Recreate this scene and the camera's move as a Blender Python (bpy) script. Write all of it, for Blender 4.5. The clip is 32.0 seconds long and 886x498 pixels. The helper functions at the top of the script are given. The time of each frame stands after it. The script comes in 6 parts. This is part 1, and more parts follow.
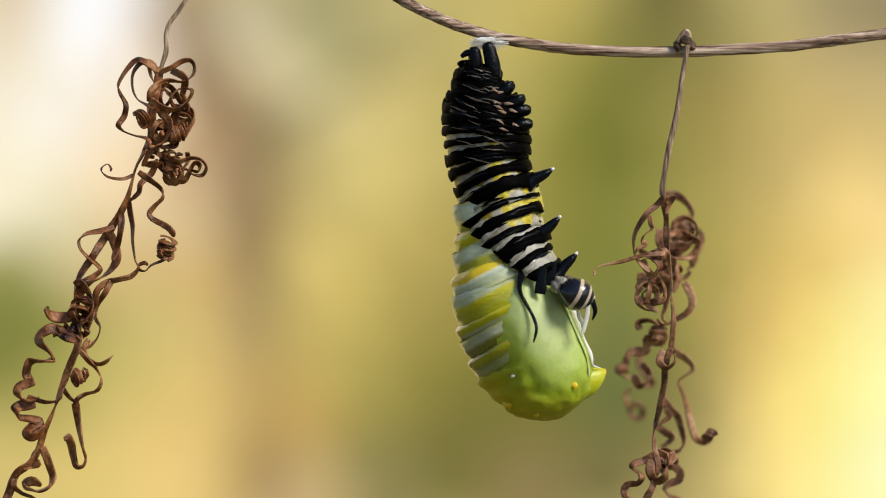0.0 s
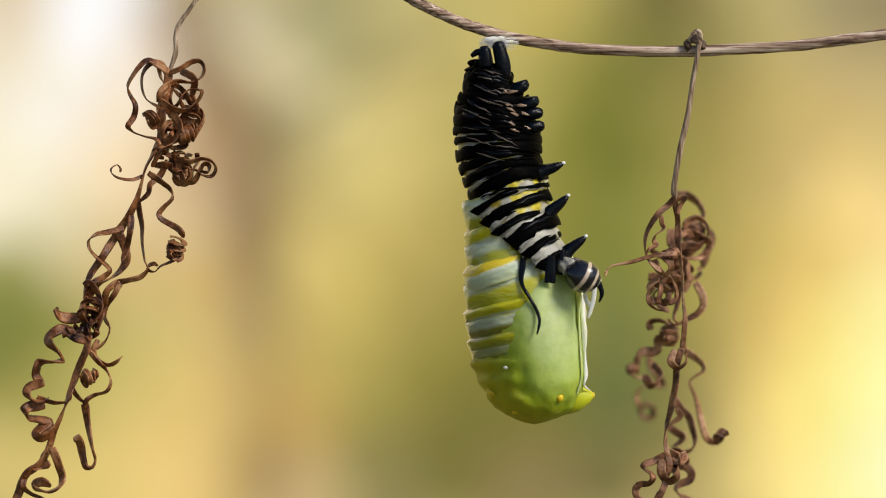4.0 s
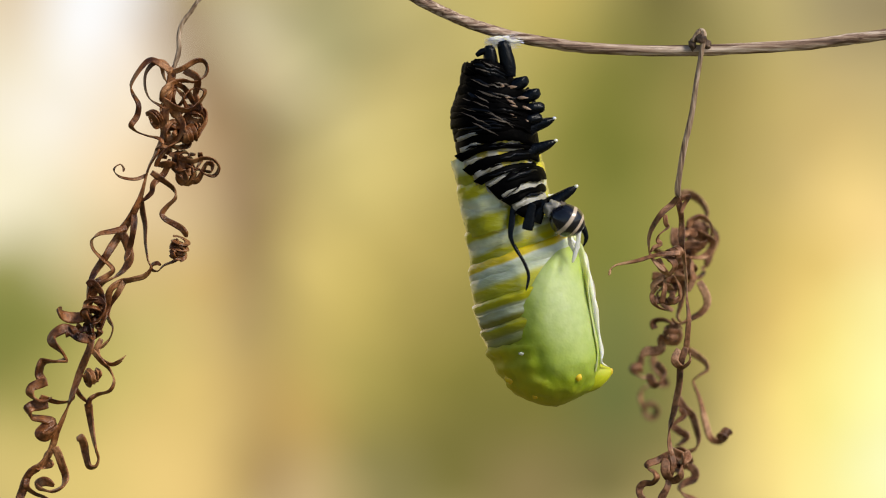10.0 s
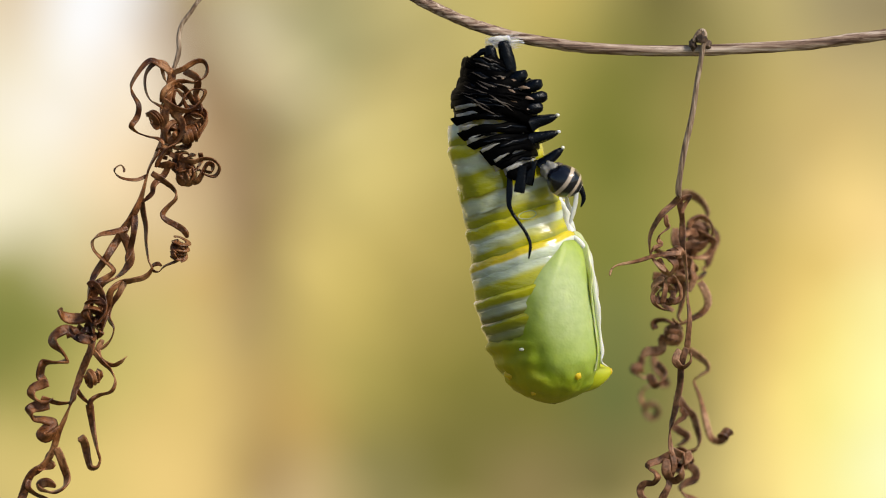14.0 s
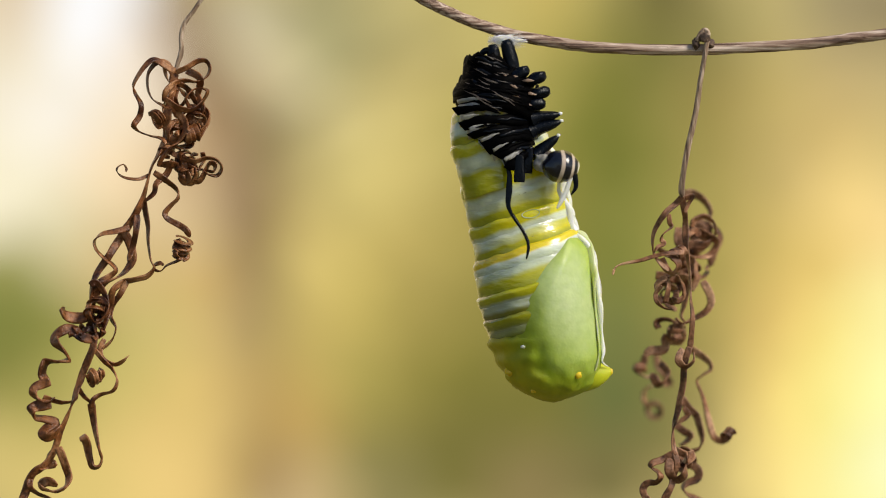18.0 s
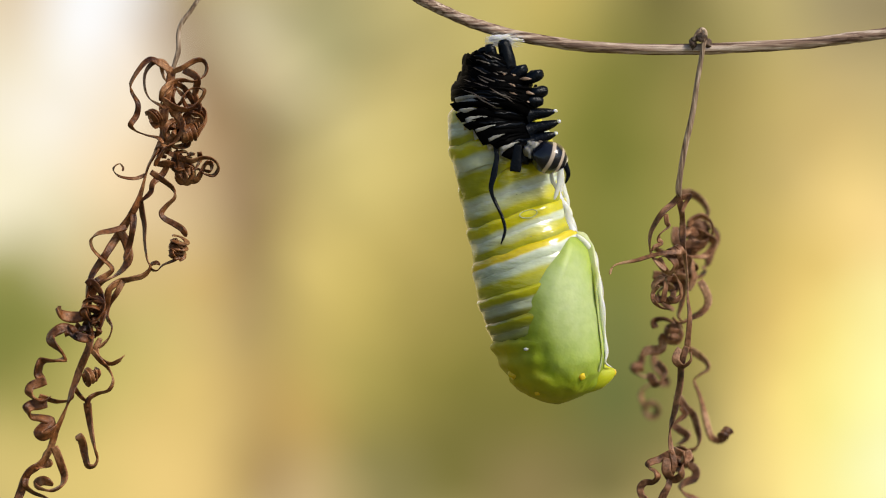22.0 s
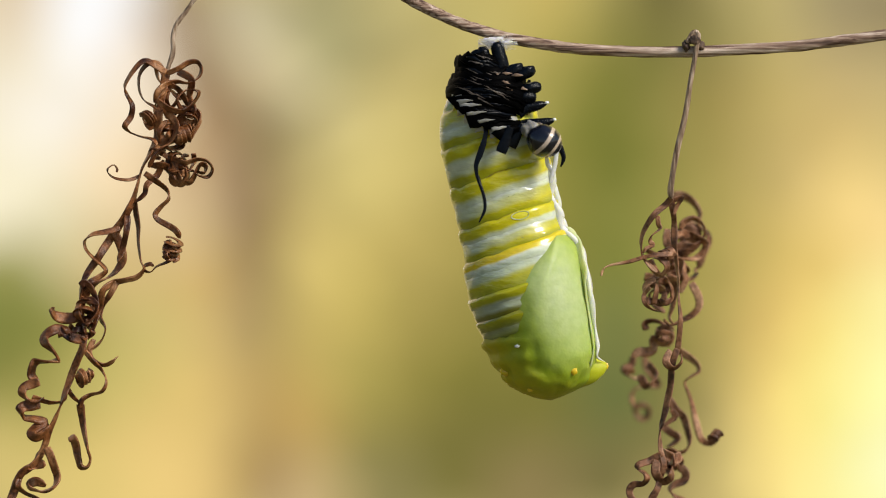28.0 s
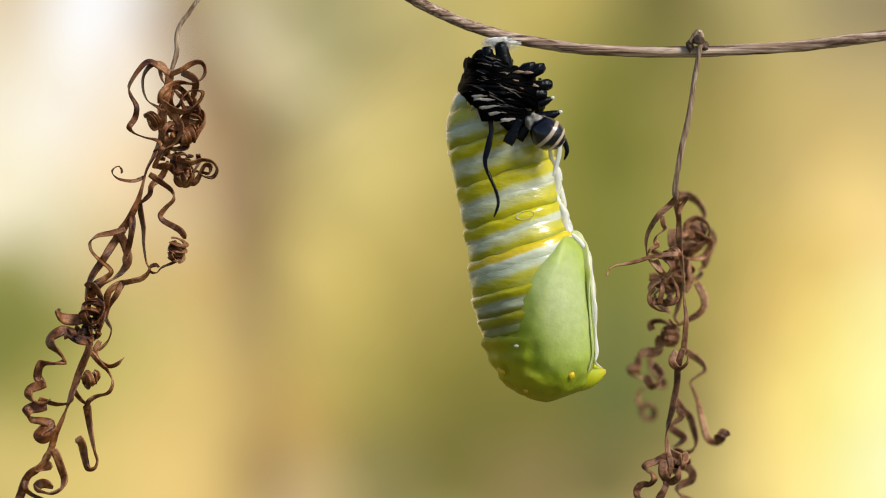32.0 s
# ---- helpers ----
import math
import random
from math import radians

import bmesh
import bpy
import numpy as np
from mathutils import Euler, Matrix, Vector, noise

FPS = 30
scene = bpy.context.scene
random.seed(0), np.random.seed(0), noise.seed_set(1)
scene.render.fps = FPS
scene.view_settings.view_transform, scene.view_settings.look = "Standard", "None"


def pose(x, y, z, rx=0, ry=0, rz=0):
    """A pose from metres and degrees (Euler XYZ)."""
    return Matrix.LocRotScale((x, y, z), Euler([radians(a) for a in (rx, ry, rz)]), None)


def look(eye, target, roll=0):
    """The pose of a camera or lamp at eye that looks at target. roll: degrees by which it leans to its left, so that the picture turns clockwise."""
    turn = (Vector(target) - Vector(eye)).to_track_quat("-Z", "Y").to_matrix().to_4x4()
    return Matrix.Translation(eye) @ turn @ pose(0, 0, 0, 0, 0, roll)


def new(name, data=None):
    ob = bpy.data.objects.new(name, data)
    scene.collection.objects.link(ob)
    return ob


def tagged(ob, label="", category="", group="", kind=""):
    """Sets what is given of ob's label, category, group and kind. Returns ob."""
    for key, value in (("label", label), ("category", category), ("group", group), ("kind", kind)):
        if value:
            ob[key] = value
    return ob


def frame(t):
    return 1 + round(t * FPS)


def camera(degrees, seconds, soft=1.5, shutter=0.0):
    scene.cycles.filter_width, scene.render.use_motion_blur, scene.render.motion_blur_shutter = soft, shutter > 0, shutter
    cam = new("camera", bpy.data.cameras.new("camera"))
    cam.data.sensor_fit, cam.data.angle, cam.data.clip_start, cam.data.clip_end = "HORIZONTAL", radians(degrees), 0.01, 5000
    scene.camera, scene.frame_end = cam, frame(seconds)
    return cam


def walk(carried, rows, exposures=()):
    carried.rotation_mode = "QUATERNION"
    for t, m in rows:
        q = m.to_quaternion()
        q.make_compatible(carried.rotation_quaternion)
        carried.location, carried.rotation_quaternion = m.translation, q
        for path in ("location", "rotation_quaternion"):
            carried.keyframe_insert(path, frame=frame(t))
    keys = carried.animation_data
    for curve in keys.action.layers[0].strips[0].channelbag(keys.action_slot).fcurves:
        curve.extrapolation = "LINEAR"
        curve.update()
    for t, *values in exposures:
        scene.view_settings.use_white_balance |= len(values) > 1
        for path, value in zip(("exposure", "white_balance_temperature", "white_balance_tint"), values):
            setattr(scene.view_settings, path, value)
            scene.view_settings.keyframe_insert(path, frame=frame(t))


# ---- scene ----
from mathutils import bvhtree
# A monarch caterpillar shedding its skin under a dry vine, filmed by a still macro lens.
# Plan unit: millimetre. x to the right, z up, y away from the lens; the origin lies amid the plants.
MM = 0.001
EYE = (0.0, -0.4476, 0.0)
cam = camera(12.0, 32.0, soft=1.05)
cam.data.dof.use_dof = True
cam.data.dof.focus_distance = 0.4455
cam.data.dof.aperture_fstop = 18.0
walk(cam, [(0.0, look(EYE, (0, 0, 0))), (32.0, look(EYE, (0, 0, 0)))])

# ---- light ----
world = bpy.data.worlds.new("sky")
scene.world = world
world.use_nodes = True
wn = world.node_tree.nodes
sky = wn.new("ShaderNodeTexSky")
sky.sky_type = "NISHITA"
sky.sun_disc = False
sky.sun_elevation, sky.sun_rotation = radians(42), radians(125)
world.node_tree.links.new(sky.outputs["Color"], wn["Background"].inputs["Color"])
wn["Background"].inputs["Strength"].default_value = 0.085
sun = new("sun", bpy.data.lights.new("sun", "SUN"))
sun.data.energy, sun.data.angle, sun.data.color = 3.2, radians(20), (1.0, 0.93, 0.80)
sun.matrix_world = look((0.62, -0.45, 0.64), (0, 0, 0))

# ---- small helpers ----
def part(name, bm, material, parent=None, label="", at=(0, 0, 0), smooth=True):
    me = bpy.data.meshes.new(name)
    bmesh.ops.recalc_face_normals(bm, faces=bm.faces[:])
    for f in bm.faces:
        f.smooth = smooth
    bm.to_mesh(me)
    bm.free()
    for m in (material if isinstance(material, (list, tuple)) else [material]):
        me.materials.append(m)
    ob = new(name, me)
    ob.location = Vector(at) * MM
    if parent:
        ob.parent = parent
    if label:
        ob["label"] = label
    return ob


def thing(name, at, label, category, group="", kind=""):
    ob = new(name)
    ob.empty_display_size = 0.002
    ob.location = Vector(at) * MM
    return tagged(ob, label, category, group, kind)


def lerp(a, b, t):
    return a + (b - a) * t


def clamp(x, a=0.0, b=1.0):
    return max(a, min(b, x))


def smooth01(x):
    x = clamp(x)
    return x * x * (3 - 2 * x)


def catmull(p, u):
    """A point on the smooth curve through p, u from 0 to len(p) - 1."""
    i = int(clamp(math.floor(u), 0, len(p) - 2))
    f = u - i
    a, b, c, d = p[max(i - 1, 0)], p[i], p[i + 1], p[min(i + 2, len(p) - 1)]
    return 0.5 * (2 * b + (c - a) * f + (2 * a - 5 * b + 4 * c - d) * f * f + (3 * b - a - 3 * c + d) * f ** 3)


def vecs(pts, depth=0.0):
    return [Vector((q[0], depth + (q[2] if len(q) > 2 else 0.0), q[1])) for q in pts]


def sweep(bm, pts, width, thick=0.4, twist=0.0, sides=8, step=0.35, wobble=0.06, ends=(0.5, 0.35), seed=0.0, groove=0.0):
    """A tube, flat where thick is under 1, along pts (mm). width: one value or a function of 0..1."""
    n_total = sum((b - a).length for a, b in zip(pts, pts[1:]))
    n = max(6, int(n_total / step))
    line = [catmull(pts, (len(pts) - 1) * k / n) for k in range(n + 1)]
    side = None
    rings = []
    for k, p in enumerate(line):
        t = (line[min(k + 1, n)] - line[max(k - 1, 0)]).normalized()
        if side is None:
            side = t.cross(Vector((0, 1, 0)))
            if side.length < 1e-3:
                side = t.cross(Vector((1, 0, 0)))
        side = (side - t * side.dot(t)).normalized()
        other = t.cross(side)
        s = k / n
        w = (width(s) if callable(width) else width) * 0.5
        w *= 1 - (1 - ends[0]) * max(0, 1 - s * n_total / 0.6) - (1 - ends[1]) * max(0, 1 - (1 - s) * n_total / 0.8)
        ring = []
        ph = twist * s * 2 * math.pi + 0.8 * noise.noise(Vector((seed, s * n_total * 0.15, 3.1)))
        for j in range(sides):
            a = 2 * math.pi * j / sides
            r = w * (1 + wobble * 2 * noise.noise(Vector((seed + math.cos(a) * 1.5, math.sin(a) * 1.5, s * n_total * 0.5))))
            if groove:
                r *= 1 + groove * math.sin(5 * a + 2.0 * noise.noise(Vector((seed, s * n_total * 0.06, 0)))) + 0.6 * groove * noise.noise(Vector((seed + 3.5 * math.cos(a), 3.5 * math.sin(a), s * n_total * 0.05)))
            x, y = r * math.cos(a), r * thick * math.sin(a) * (1 if thick > 0.7 else 0.35 + 0.65 * math.cos(a) ** 2)
            q = p + side * (x * math.cos(ph) - y * math.sin(ph)) + other * (x * math.sin(ph) + y * math.cos(ph))
            ring.append(bm.verts.new(q * MM))
        rings.append(ring)
    for r0, r1 in zip(rings, rings[1:]):
        for j in range(sides):
            bm.faces.new((r0[j], r0[(j + 1) % sides], r1[(j + 1) % sides], r1[j]))
    bm.faces.new(rings[0][::-1])
    bm.faces.new(rings[-1])
    return bm


def blob(bm, c, r, rough=0.08, seed=0.0, seg=14):
    """An uneven ellipsoid at c with the half sizes r (mm)."""
    m = bmesh.ops.create_uvsphere(bm, u_segments=seg, v_segments=max(6, seg * 2 // 3), radius=1.0)
    for v in m["verts"]:
        d = 1 + rough * 2 * noise.noise(v.co * 1.7 + Vector((seed, 0, seed)))
        v.co = Vector((c[0] + v.co.x * r[0] * d, c[1] + v.co.y * r[1] * d, c[2] + v.co.z * r[2] * d)) * MM
    return bm


# ---- materials ----
def material(name, rough=0.5, sss=0.0, coat=0.0, metal=0.0, spec=0.5):
    m = bpy.data.materials.new(name)
    m.use_nodes = True
    b = m.node_tree.nodes["Principled BSDF"]
    b.inputs["Roughness"].default_value = rough
    b.inputs["Specular IOR Level"].default_value = spec
    b.inputs["Coat Weight"].default_value = coat
    b.inputs["Coat Roughness"].default_value = 0.09
    if sss:
        b.inputs["Subsurface Weight"].default_value = sss
        b.inputs["Subsurface Radius"].default_value = (1.0, 0.9, 0.3)
        b.inputs["Subsurface Scale"].default_value = 0.0012
    return m, m.node_tree.nodes, m.node_tree.links, b


def coords(n, l, scale=(1, 1, 1)):
    tc, mp = n.new("ShaderNodeTexCoord"), n.new("ShaderNodeMapping")
    mp.inputs["Scale"].default_value = scale
    l.new(tc.outputs["Object"], mp.inputs["Vector"])
    return mp.outputs["Vector"]


def noise_node(n, l, vec, scale, detail=4.0, rough=0.55):
    t = n.new("ShaderNodeTexNoise")
    t.inputs["Scale"].default_value = scale
    t.inputs["Detail"].default_value = detail
    t.inputs["Roughness"].default_value = rough
    l.new(vec, t.inputs["Vector"])
    return t.outputs["Fac"]


def ramp(n, l, fac, stops):
    r = n.new("ShaderNodeValToRGB")
    e = r.color_ramp.elements
    while len(e) < len(stops):
        e.new(0.5)
    for k, (p, c) in enumerate(stops):
        e[k].position, e[k].color = p, (*c, 1)
    l.new(fac, r.inputs["Fac"])
    return r.outputs["Color"]


def mix(n, l, fac, a, b, kind="MIX"):
    x = n.new("ShaderNodeMix")
    x.data_type, x.blend_type = "RGBA", kind
    if isinstance(fac, (int, float)):
        x.inputs["Factor"].default_value = fac
    else:
        l.new(fac, x.inputs["Factor"])
    l.new(a, x.inputs["A"])
    l.new(b, x.inputs["B"])
    return x.outputs["Result"]


def bump(n, l, b, height, strength=0.3, dist=0.0002):
    x = n.new("ShaderNodeBump")
    x.inputs["Strength"].default_value = strength
    x.inputs["Distance"].default_value = dist
    l.new(height, x.inputs["Height"])
    l.new(x.outputs["Normal"], b.inputs["Normal"])
    l.new(x.outputs["Normal"], b.inputs["Coat Normal"])


def mottled(name, stops, big=300, fine=1800, rough=0.5, sss=0.0, coat=0.0, bumps=0.25, stretch=(1, 1, 1), spec=0.5, dist=0.0002):
    m, n, l, b = material(name, rough, sss, coat, spec=spec)
    v = coords(n, l, stretch)
    f1, f2 = noise_node(n, l, v, big, 3), noise_node(n, l, v, fine, 5, 0.65)
    mx = n.new("ShaderNodeMath")
    mx.operation = "MULTIPLY_ADD"
    mx.inputs[1].default_value = 0.35
    l.new(f2, mx.inputs[0])
    sc = n.new("ShaderNodeMath")
    sc.operation = "MULTIPLY"
    sc.inputs[1].default_value = 0.65
    l.new(f1, sc.inputs[0])
    l.new(sc.outputs[0], mx.inputs[2])
    l.new(ramp(n, l, mx.outputs[0], stops), b.inputs["Base Color"])
    if bumps:
        bump(n, l, b, f2, bumps, dist)
    return m


GREEN_CASE = mottled("green_case", [(0.3, (0.40, 0.47, 0.014)), (0.5, (0.52, 0.56, 0.02)), (0.72, (0.66, 0.64, 0.035))], 170, 700, 0.3, 0.4, 0.3, 0.15)


def banded(name, back, belly, rough=0.24):
    """Wet skin of one segment: pigment bands, with crease shade painted in where given, from its crease down, on the
    back and on the belly side.
    """
    m, n, l, b = material(name, rough, 0.4, 1.0)
    v = coords(n, l)
    warp = noise_node(n, l, v, 260, 3)
    fine = noise_node(n, l, v, 1300, 5, 0.6)
    down, side = n.new("ShaderNodeAttribute"), n.new("ShaderNodeAttribute")
    down.attribute_name, side.attribute_name = "down", "belly"
    ad = n.new("ShaderNodeMath")
    ad.operation = "MULTIPLY_ADD"
    ad.inputs[1].default_value = 0.12
    l.new(warp, ad.inputs[0])
    sh = n.new("ShaderNodeMath")
    sh.operation = "SUBTRACT"
    sh.inputs[1].default_value = 0.06
    l.new(down.outputs["Fac"], sh.inputs[0])
    l.new(sh.outputs[0], ad.inputs[2])
    c = mix(n, l, side.outputs["Fac"], ramp(n, l, ad.outputs[0], back), ramp(n, l, ad.outputs[0], belly))
    c = mix(n, l, 1.0, c, ramp(n, l, fine, [(0.3, (0.88, 0.88, 0.85)), (0.62, (1, 1, 1))]), "MULTIPLY")
    l.new(c, b.inputs["Base Color"])
    folds = noise_node(n, l, coords(n, l, (0.6, 0.6, 1.6)), 260, 4, 0.52)
    bump(n, l, b, folds, 0.42, 0.0010)
    return m


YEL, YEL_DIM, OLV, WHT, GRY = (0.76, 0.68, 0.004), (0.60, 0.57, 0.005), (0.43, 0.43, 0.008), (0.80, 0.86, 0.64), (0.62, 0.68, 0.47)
# thin dark line painted at the top of a ring as its crease's shade
CREASE_SHADE = (0.30, 0.24, 0.008)
BANDED = banded("banded_skin", [(0.0, CREASE_SHADE), (0.035, YEL), (0.10, YEL), (0.34, YEL_DIM), (0.44, GRY), (0.58, WHT), (0.72, GRY), (0.84, OLV), (1.0, OLV)], [(0.0, CREASE_SHADE), (0.04, YEL), (0.30, YEL), (0.38, WHT), (0.54, WHT), (0.62, YEL_DIM), (0.84, YEL), (1.0, OLV)])
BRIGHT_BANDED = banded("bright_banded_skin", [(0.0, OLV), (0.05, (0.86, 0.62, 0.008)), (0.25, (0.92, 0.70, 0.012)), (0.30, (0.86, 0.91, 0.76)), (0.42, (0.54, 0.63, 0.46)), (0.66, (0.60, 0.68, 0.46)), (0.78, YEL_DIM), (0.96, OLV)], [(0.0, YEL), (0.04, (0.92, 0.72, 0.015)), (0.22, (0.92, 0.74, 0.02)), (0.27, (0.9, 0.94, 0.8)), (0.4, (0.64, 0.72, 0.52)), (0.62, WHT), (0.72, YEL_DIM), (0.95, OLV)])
# the back of these two darkens towards the creases
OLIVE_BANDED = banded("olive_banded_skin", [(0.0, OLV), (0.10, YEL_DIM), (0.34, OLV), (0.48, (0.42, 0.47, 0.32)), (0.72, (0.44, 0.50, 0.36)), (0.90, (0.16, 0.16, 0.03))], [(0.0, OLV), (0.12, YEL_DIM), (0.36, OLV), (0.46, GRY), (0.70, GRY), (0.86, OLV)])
DULL_BANDED = banded("dull_banded_skin", [(0.0, (0.14, 0.13, 0.02)), (0.15, OLV), (0.44, (0.24, 0.24, 0.02)), (0.58, (0.30, 0.33, 0.18)), (0.76, (0.30, 0.34, 0.14)), (0.95, (0.17, 0.19, 0.02))], [(0.0, OLV), (0.2, OLV), (0.40, (0.32, 0.38, 0.03)), (0.52, (0.40, 0.46, 0.20)), (0.66, (0.36, 0.44, 0.08)), (0.85, (0.35, 0.46, 0.016))])
OLIVE_SLIT = mottled("dark_slit", [(0.3, (0.10, 0.11, 0.02)), (0.6, (0.2, 0.2, 0.05))], 900, 2500, 0.4)


def wing_material():
    """Pale translucent green, clearer in the middle and yellow-green to the head end and the margin."""
    m, n, l, b = material("wing_green", 0.52, 0.5, 0.05)
    v = coords(n, l)
    cloud = noise_node(n, l, v, 240, 4, 0.55)
    field = n.new("ShaderNodeMapping")
    field.vector_type = "TEXTURE"
    field.inputs["Location"].default_value = (0.0048, 0.0, 0.0046)
    field.inputs["Rotation"].default_value = (0, radians(-12), 0)
    field.inputs["Scale"].default_value = (0.0048, 0.02, 0.0078)
    l.new(v, field.inputs["Vector"])
    far = n.new("ShaderNodeVectorMath")
    far.operation = "LENGTH"
    l.new(field.outputs["Vector"], far.inputs[0])
    ad = n.new("ShaderNodeMath")
    ad.operation = "MULTIPLY_ADD"
    ad.inputs[1].default_value = 0.5
    l.new(cloud, ad.inputs[0])
    l.new(far.outputs["Value"], ad.inputs[2])
    half = n.new("ShaderNodeMath")
    half.operation = "MULTIPLY"
    half.inputs[1].default_value = 0.5
    l.new(ad.outputs[0], half.inputs[0])
    base = ramp(n, l, half.outputs[0], [(0.26, (0.57, 0.67, 0.33)), (0.42, (0.51, 0.62, 0.24)), (0.55, (0.43, 0.55, 0.10)), (0.68, (0.35, 0.46, 0.018)), (0.85, (0.46, 0.46, 0.012)), (1.0, (0.56, 0.49, 0.012))])
    fine = noise_node(n, l, v, 900, 4)
    l.new(mix(n, l, 1.0, base, ramp(n, l, fine, [(0.3, (0.86, 0.9, 0.8)), (0.6, (1, 1, 1))]), "MULTIPLY"), b.inputs["Base Color"])
    bump(n, l, b, cloud, 0.32, 0.0007)
    return m


WING_GREEN = wing_material()
RIDGE_WHITE = mottled("white_ridge", [(0.3, (0.80, 0.83, 0.68)), (0.6, (0.90, 0.91, 0.84))], 500, 1500, 0.2, 0.3, 0.8, 0.3)
PALE_RIM = mottled("pale_rim", [(0.3, (0.46, 0.58, 0.16)), (0.5, (0.62, 0.70, 0.32)), (0.7, (0.80, 0.82, 0.55))], 400, 1500, 0.28, 0.4, 0.4, 0.3)
TUBERCLE = mottled("yellow_tubercle", [(0.3, (0.75, 0.48, 0.01)), (0.6, (0.9, 0.62, 0.02))], 800, 2000, 0.3, 0.2, 0.3, 0.1)
BLACK_SKIN = mottled("black_skin", [(0.3, (0.0006, 0.0006, 0.001)), (0.6, (0.0012, 0.0011, 0.0012)), (0.78, (0.006, 0.005, 0.0045))], 500, 2200, 0.5, 0, 0.0, 0.3, spec=0.02)
BLACK_GLOSS = mottled("glossy_black", [(0.3, (0.001, 0.0013, 0.002)), (0.7, (0.003, 0.005, 0.010))], 500, 2000, 0.25, 0, 0.06, 0.4, spec=0.14)
GREY_SKIN = mottled("grey_skin", [(0.3, (0.16, 0.15, 0.14)), (0.55, (0.40, 0.38, 0.34)), (0.7, (0.56, 0.53, 0.46))], 600, 2000, 0.35, 0.2, 0.3, 0.5)
FOLD_TAN = mottled("flesh_fold", [(0.3, (0.14, 0.08, 0.05)), (0.6, (0.38, 0.25, 0.17))], 700, 2500, 0.4, 0.1, 0.3, 0.4)
FOLD_BROWN = mottled("folded_pale_skin", [(0.3, (0.03, 0.023, 0.018)), (0.6, (0.15, 0.12, 0.10))], 700, 2500, 0.4, 0, 0.2, 0.4)
SILK = mottled("silk", [(0.3, (0.86, 0.85, 0.80)), (0.6, (0.95, 0.94, 0.92))], 900, 3500, 0.8, 0.6, 0, 0.5)


def tendril_material(name, dark, mid, light, rough):
    """Dry plant fibre: dark streaks, rusty and bleached places, each curl a little different."""
    m, n, l, b = material(name, rough, spec=0.45)
    v = coords(n, l)
    f1, f2, f3 = noise_node(n, l, v, 420, 3), noise_node(n, l, v, 1900, 6, 0.7), noise_node(n, l, v, 130, 2)
    c = ramp(n, l, f1, [(0.34, dark), (0.50, mid), (0.66, light)])
    streak = ramp(n, l, f2, [(0.34, (0.24, 0.17, 0.13)), (0.54, (1, 1, 1))])
    c = mix(n, l, 0.85, c, streak, "MULTIPLY")
    tone = ramp(n, l, f3, [(0.35, (0.68, 0.62, 0.58)), (0.65, (1.0, 1.0, 1.0))])
    c = mix(n, l, 1.0, c, tone, "MULTIPLY")
    info = n.new("ShaderNodeObjectInfo")
    c = mix(n, l, 1.0, c, ramp(n, l, info.outputs["Random"], [(0.0, (0.72, 0.70, 0.68)), (1.0, (1.0, 0.97, 0.93))]), "MULTIPLY")
    l.new(c, b.inputs["Base Color"])
    bump(n, l, b, f2, 0.7)
    return m


TENDRIL = tendril_material("dry_tendril", (0.075, 0.021, 0.006), (0.35, 0.132, 0.042), (0.62, 0.315, 0.145), 0.36)
TENDRIL_PALE = tendril_material("dusty_tendril", (0.10, 0.038, 0.018), (0.45, 0.215, 0.110), (0.75, 0.46, 0.29), 0.48)
BARK = mottled("vine_bark", [(0.40, (0.075, 0.036, 0.022)), (0.46, (0.26, 0.155, 0.105)), (0.52, (0.46, 0.32, 0.235)), (0.60, (0.78, 0.63, 0.52))], 3300, 8000, 0.6, 0.0, 0.0, 0.7, (0.022, 1, 1))
DARK_BARK = mottled("dark_bark", [(0.38, (0.03, 0.016, 0.010)), (0.55, (0.12, 0.07, 0.045)), (0.66, (0.34, 0.24, 0.17))], 1500, 4200, 0.65, 0.0, 0.0, 0.8)
PALE_STEM = mottled("pale_stem", [(0.38, (0.11, 0.058, 0.034)), (0.5, (0.38, 0.26, 0.17)), (0.62, (0.68, 0.53, 0.41))], 2200, 5200, 0.6, 0.0, 0.0, 0.9, (1, 1, 0.1))


def sleeve_material():
    """White skin with yellow patches, as it shows between the black rings."""
    m, n, l, b = material("striped_sleeve", 0.38, 0.2, 0.2)
    v = coords(n, l)
    f = noise_node(n, l, v, 170, 2)
    fine = noise_node(n, l, v, 1500, 5)
    c = ramp(n, l, f, [(0.40, (0.38, 0.31, 0.02)), (0.44, (0.40, 0.39, 0.34)), (0.55, (0.54, 0.53, 0.46)), (0.59, (0.70, 0.58, 0.02))])
    d = ramp(n, l, fine, [(0.3, (0.45, 0.42, 0.40)), (0.62, (1, 1, 1))])
    l.new(mix(n, l, 1.0, c, d, "MULTIPLY"), b.inputs["Base Color"])
    bump(n, l, b, fine, 0.4)
    return m


FLAP_WHITE = mottled("flap_white", [(0.3, (0.20, 0.19, 0.16)), (0.5, (0.42, 0.41, 0.36)), (0.7, (0.54, 0.53, 0.47))], 500, 2200, 0.4, 0.2, 0.2, 0.4)


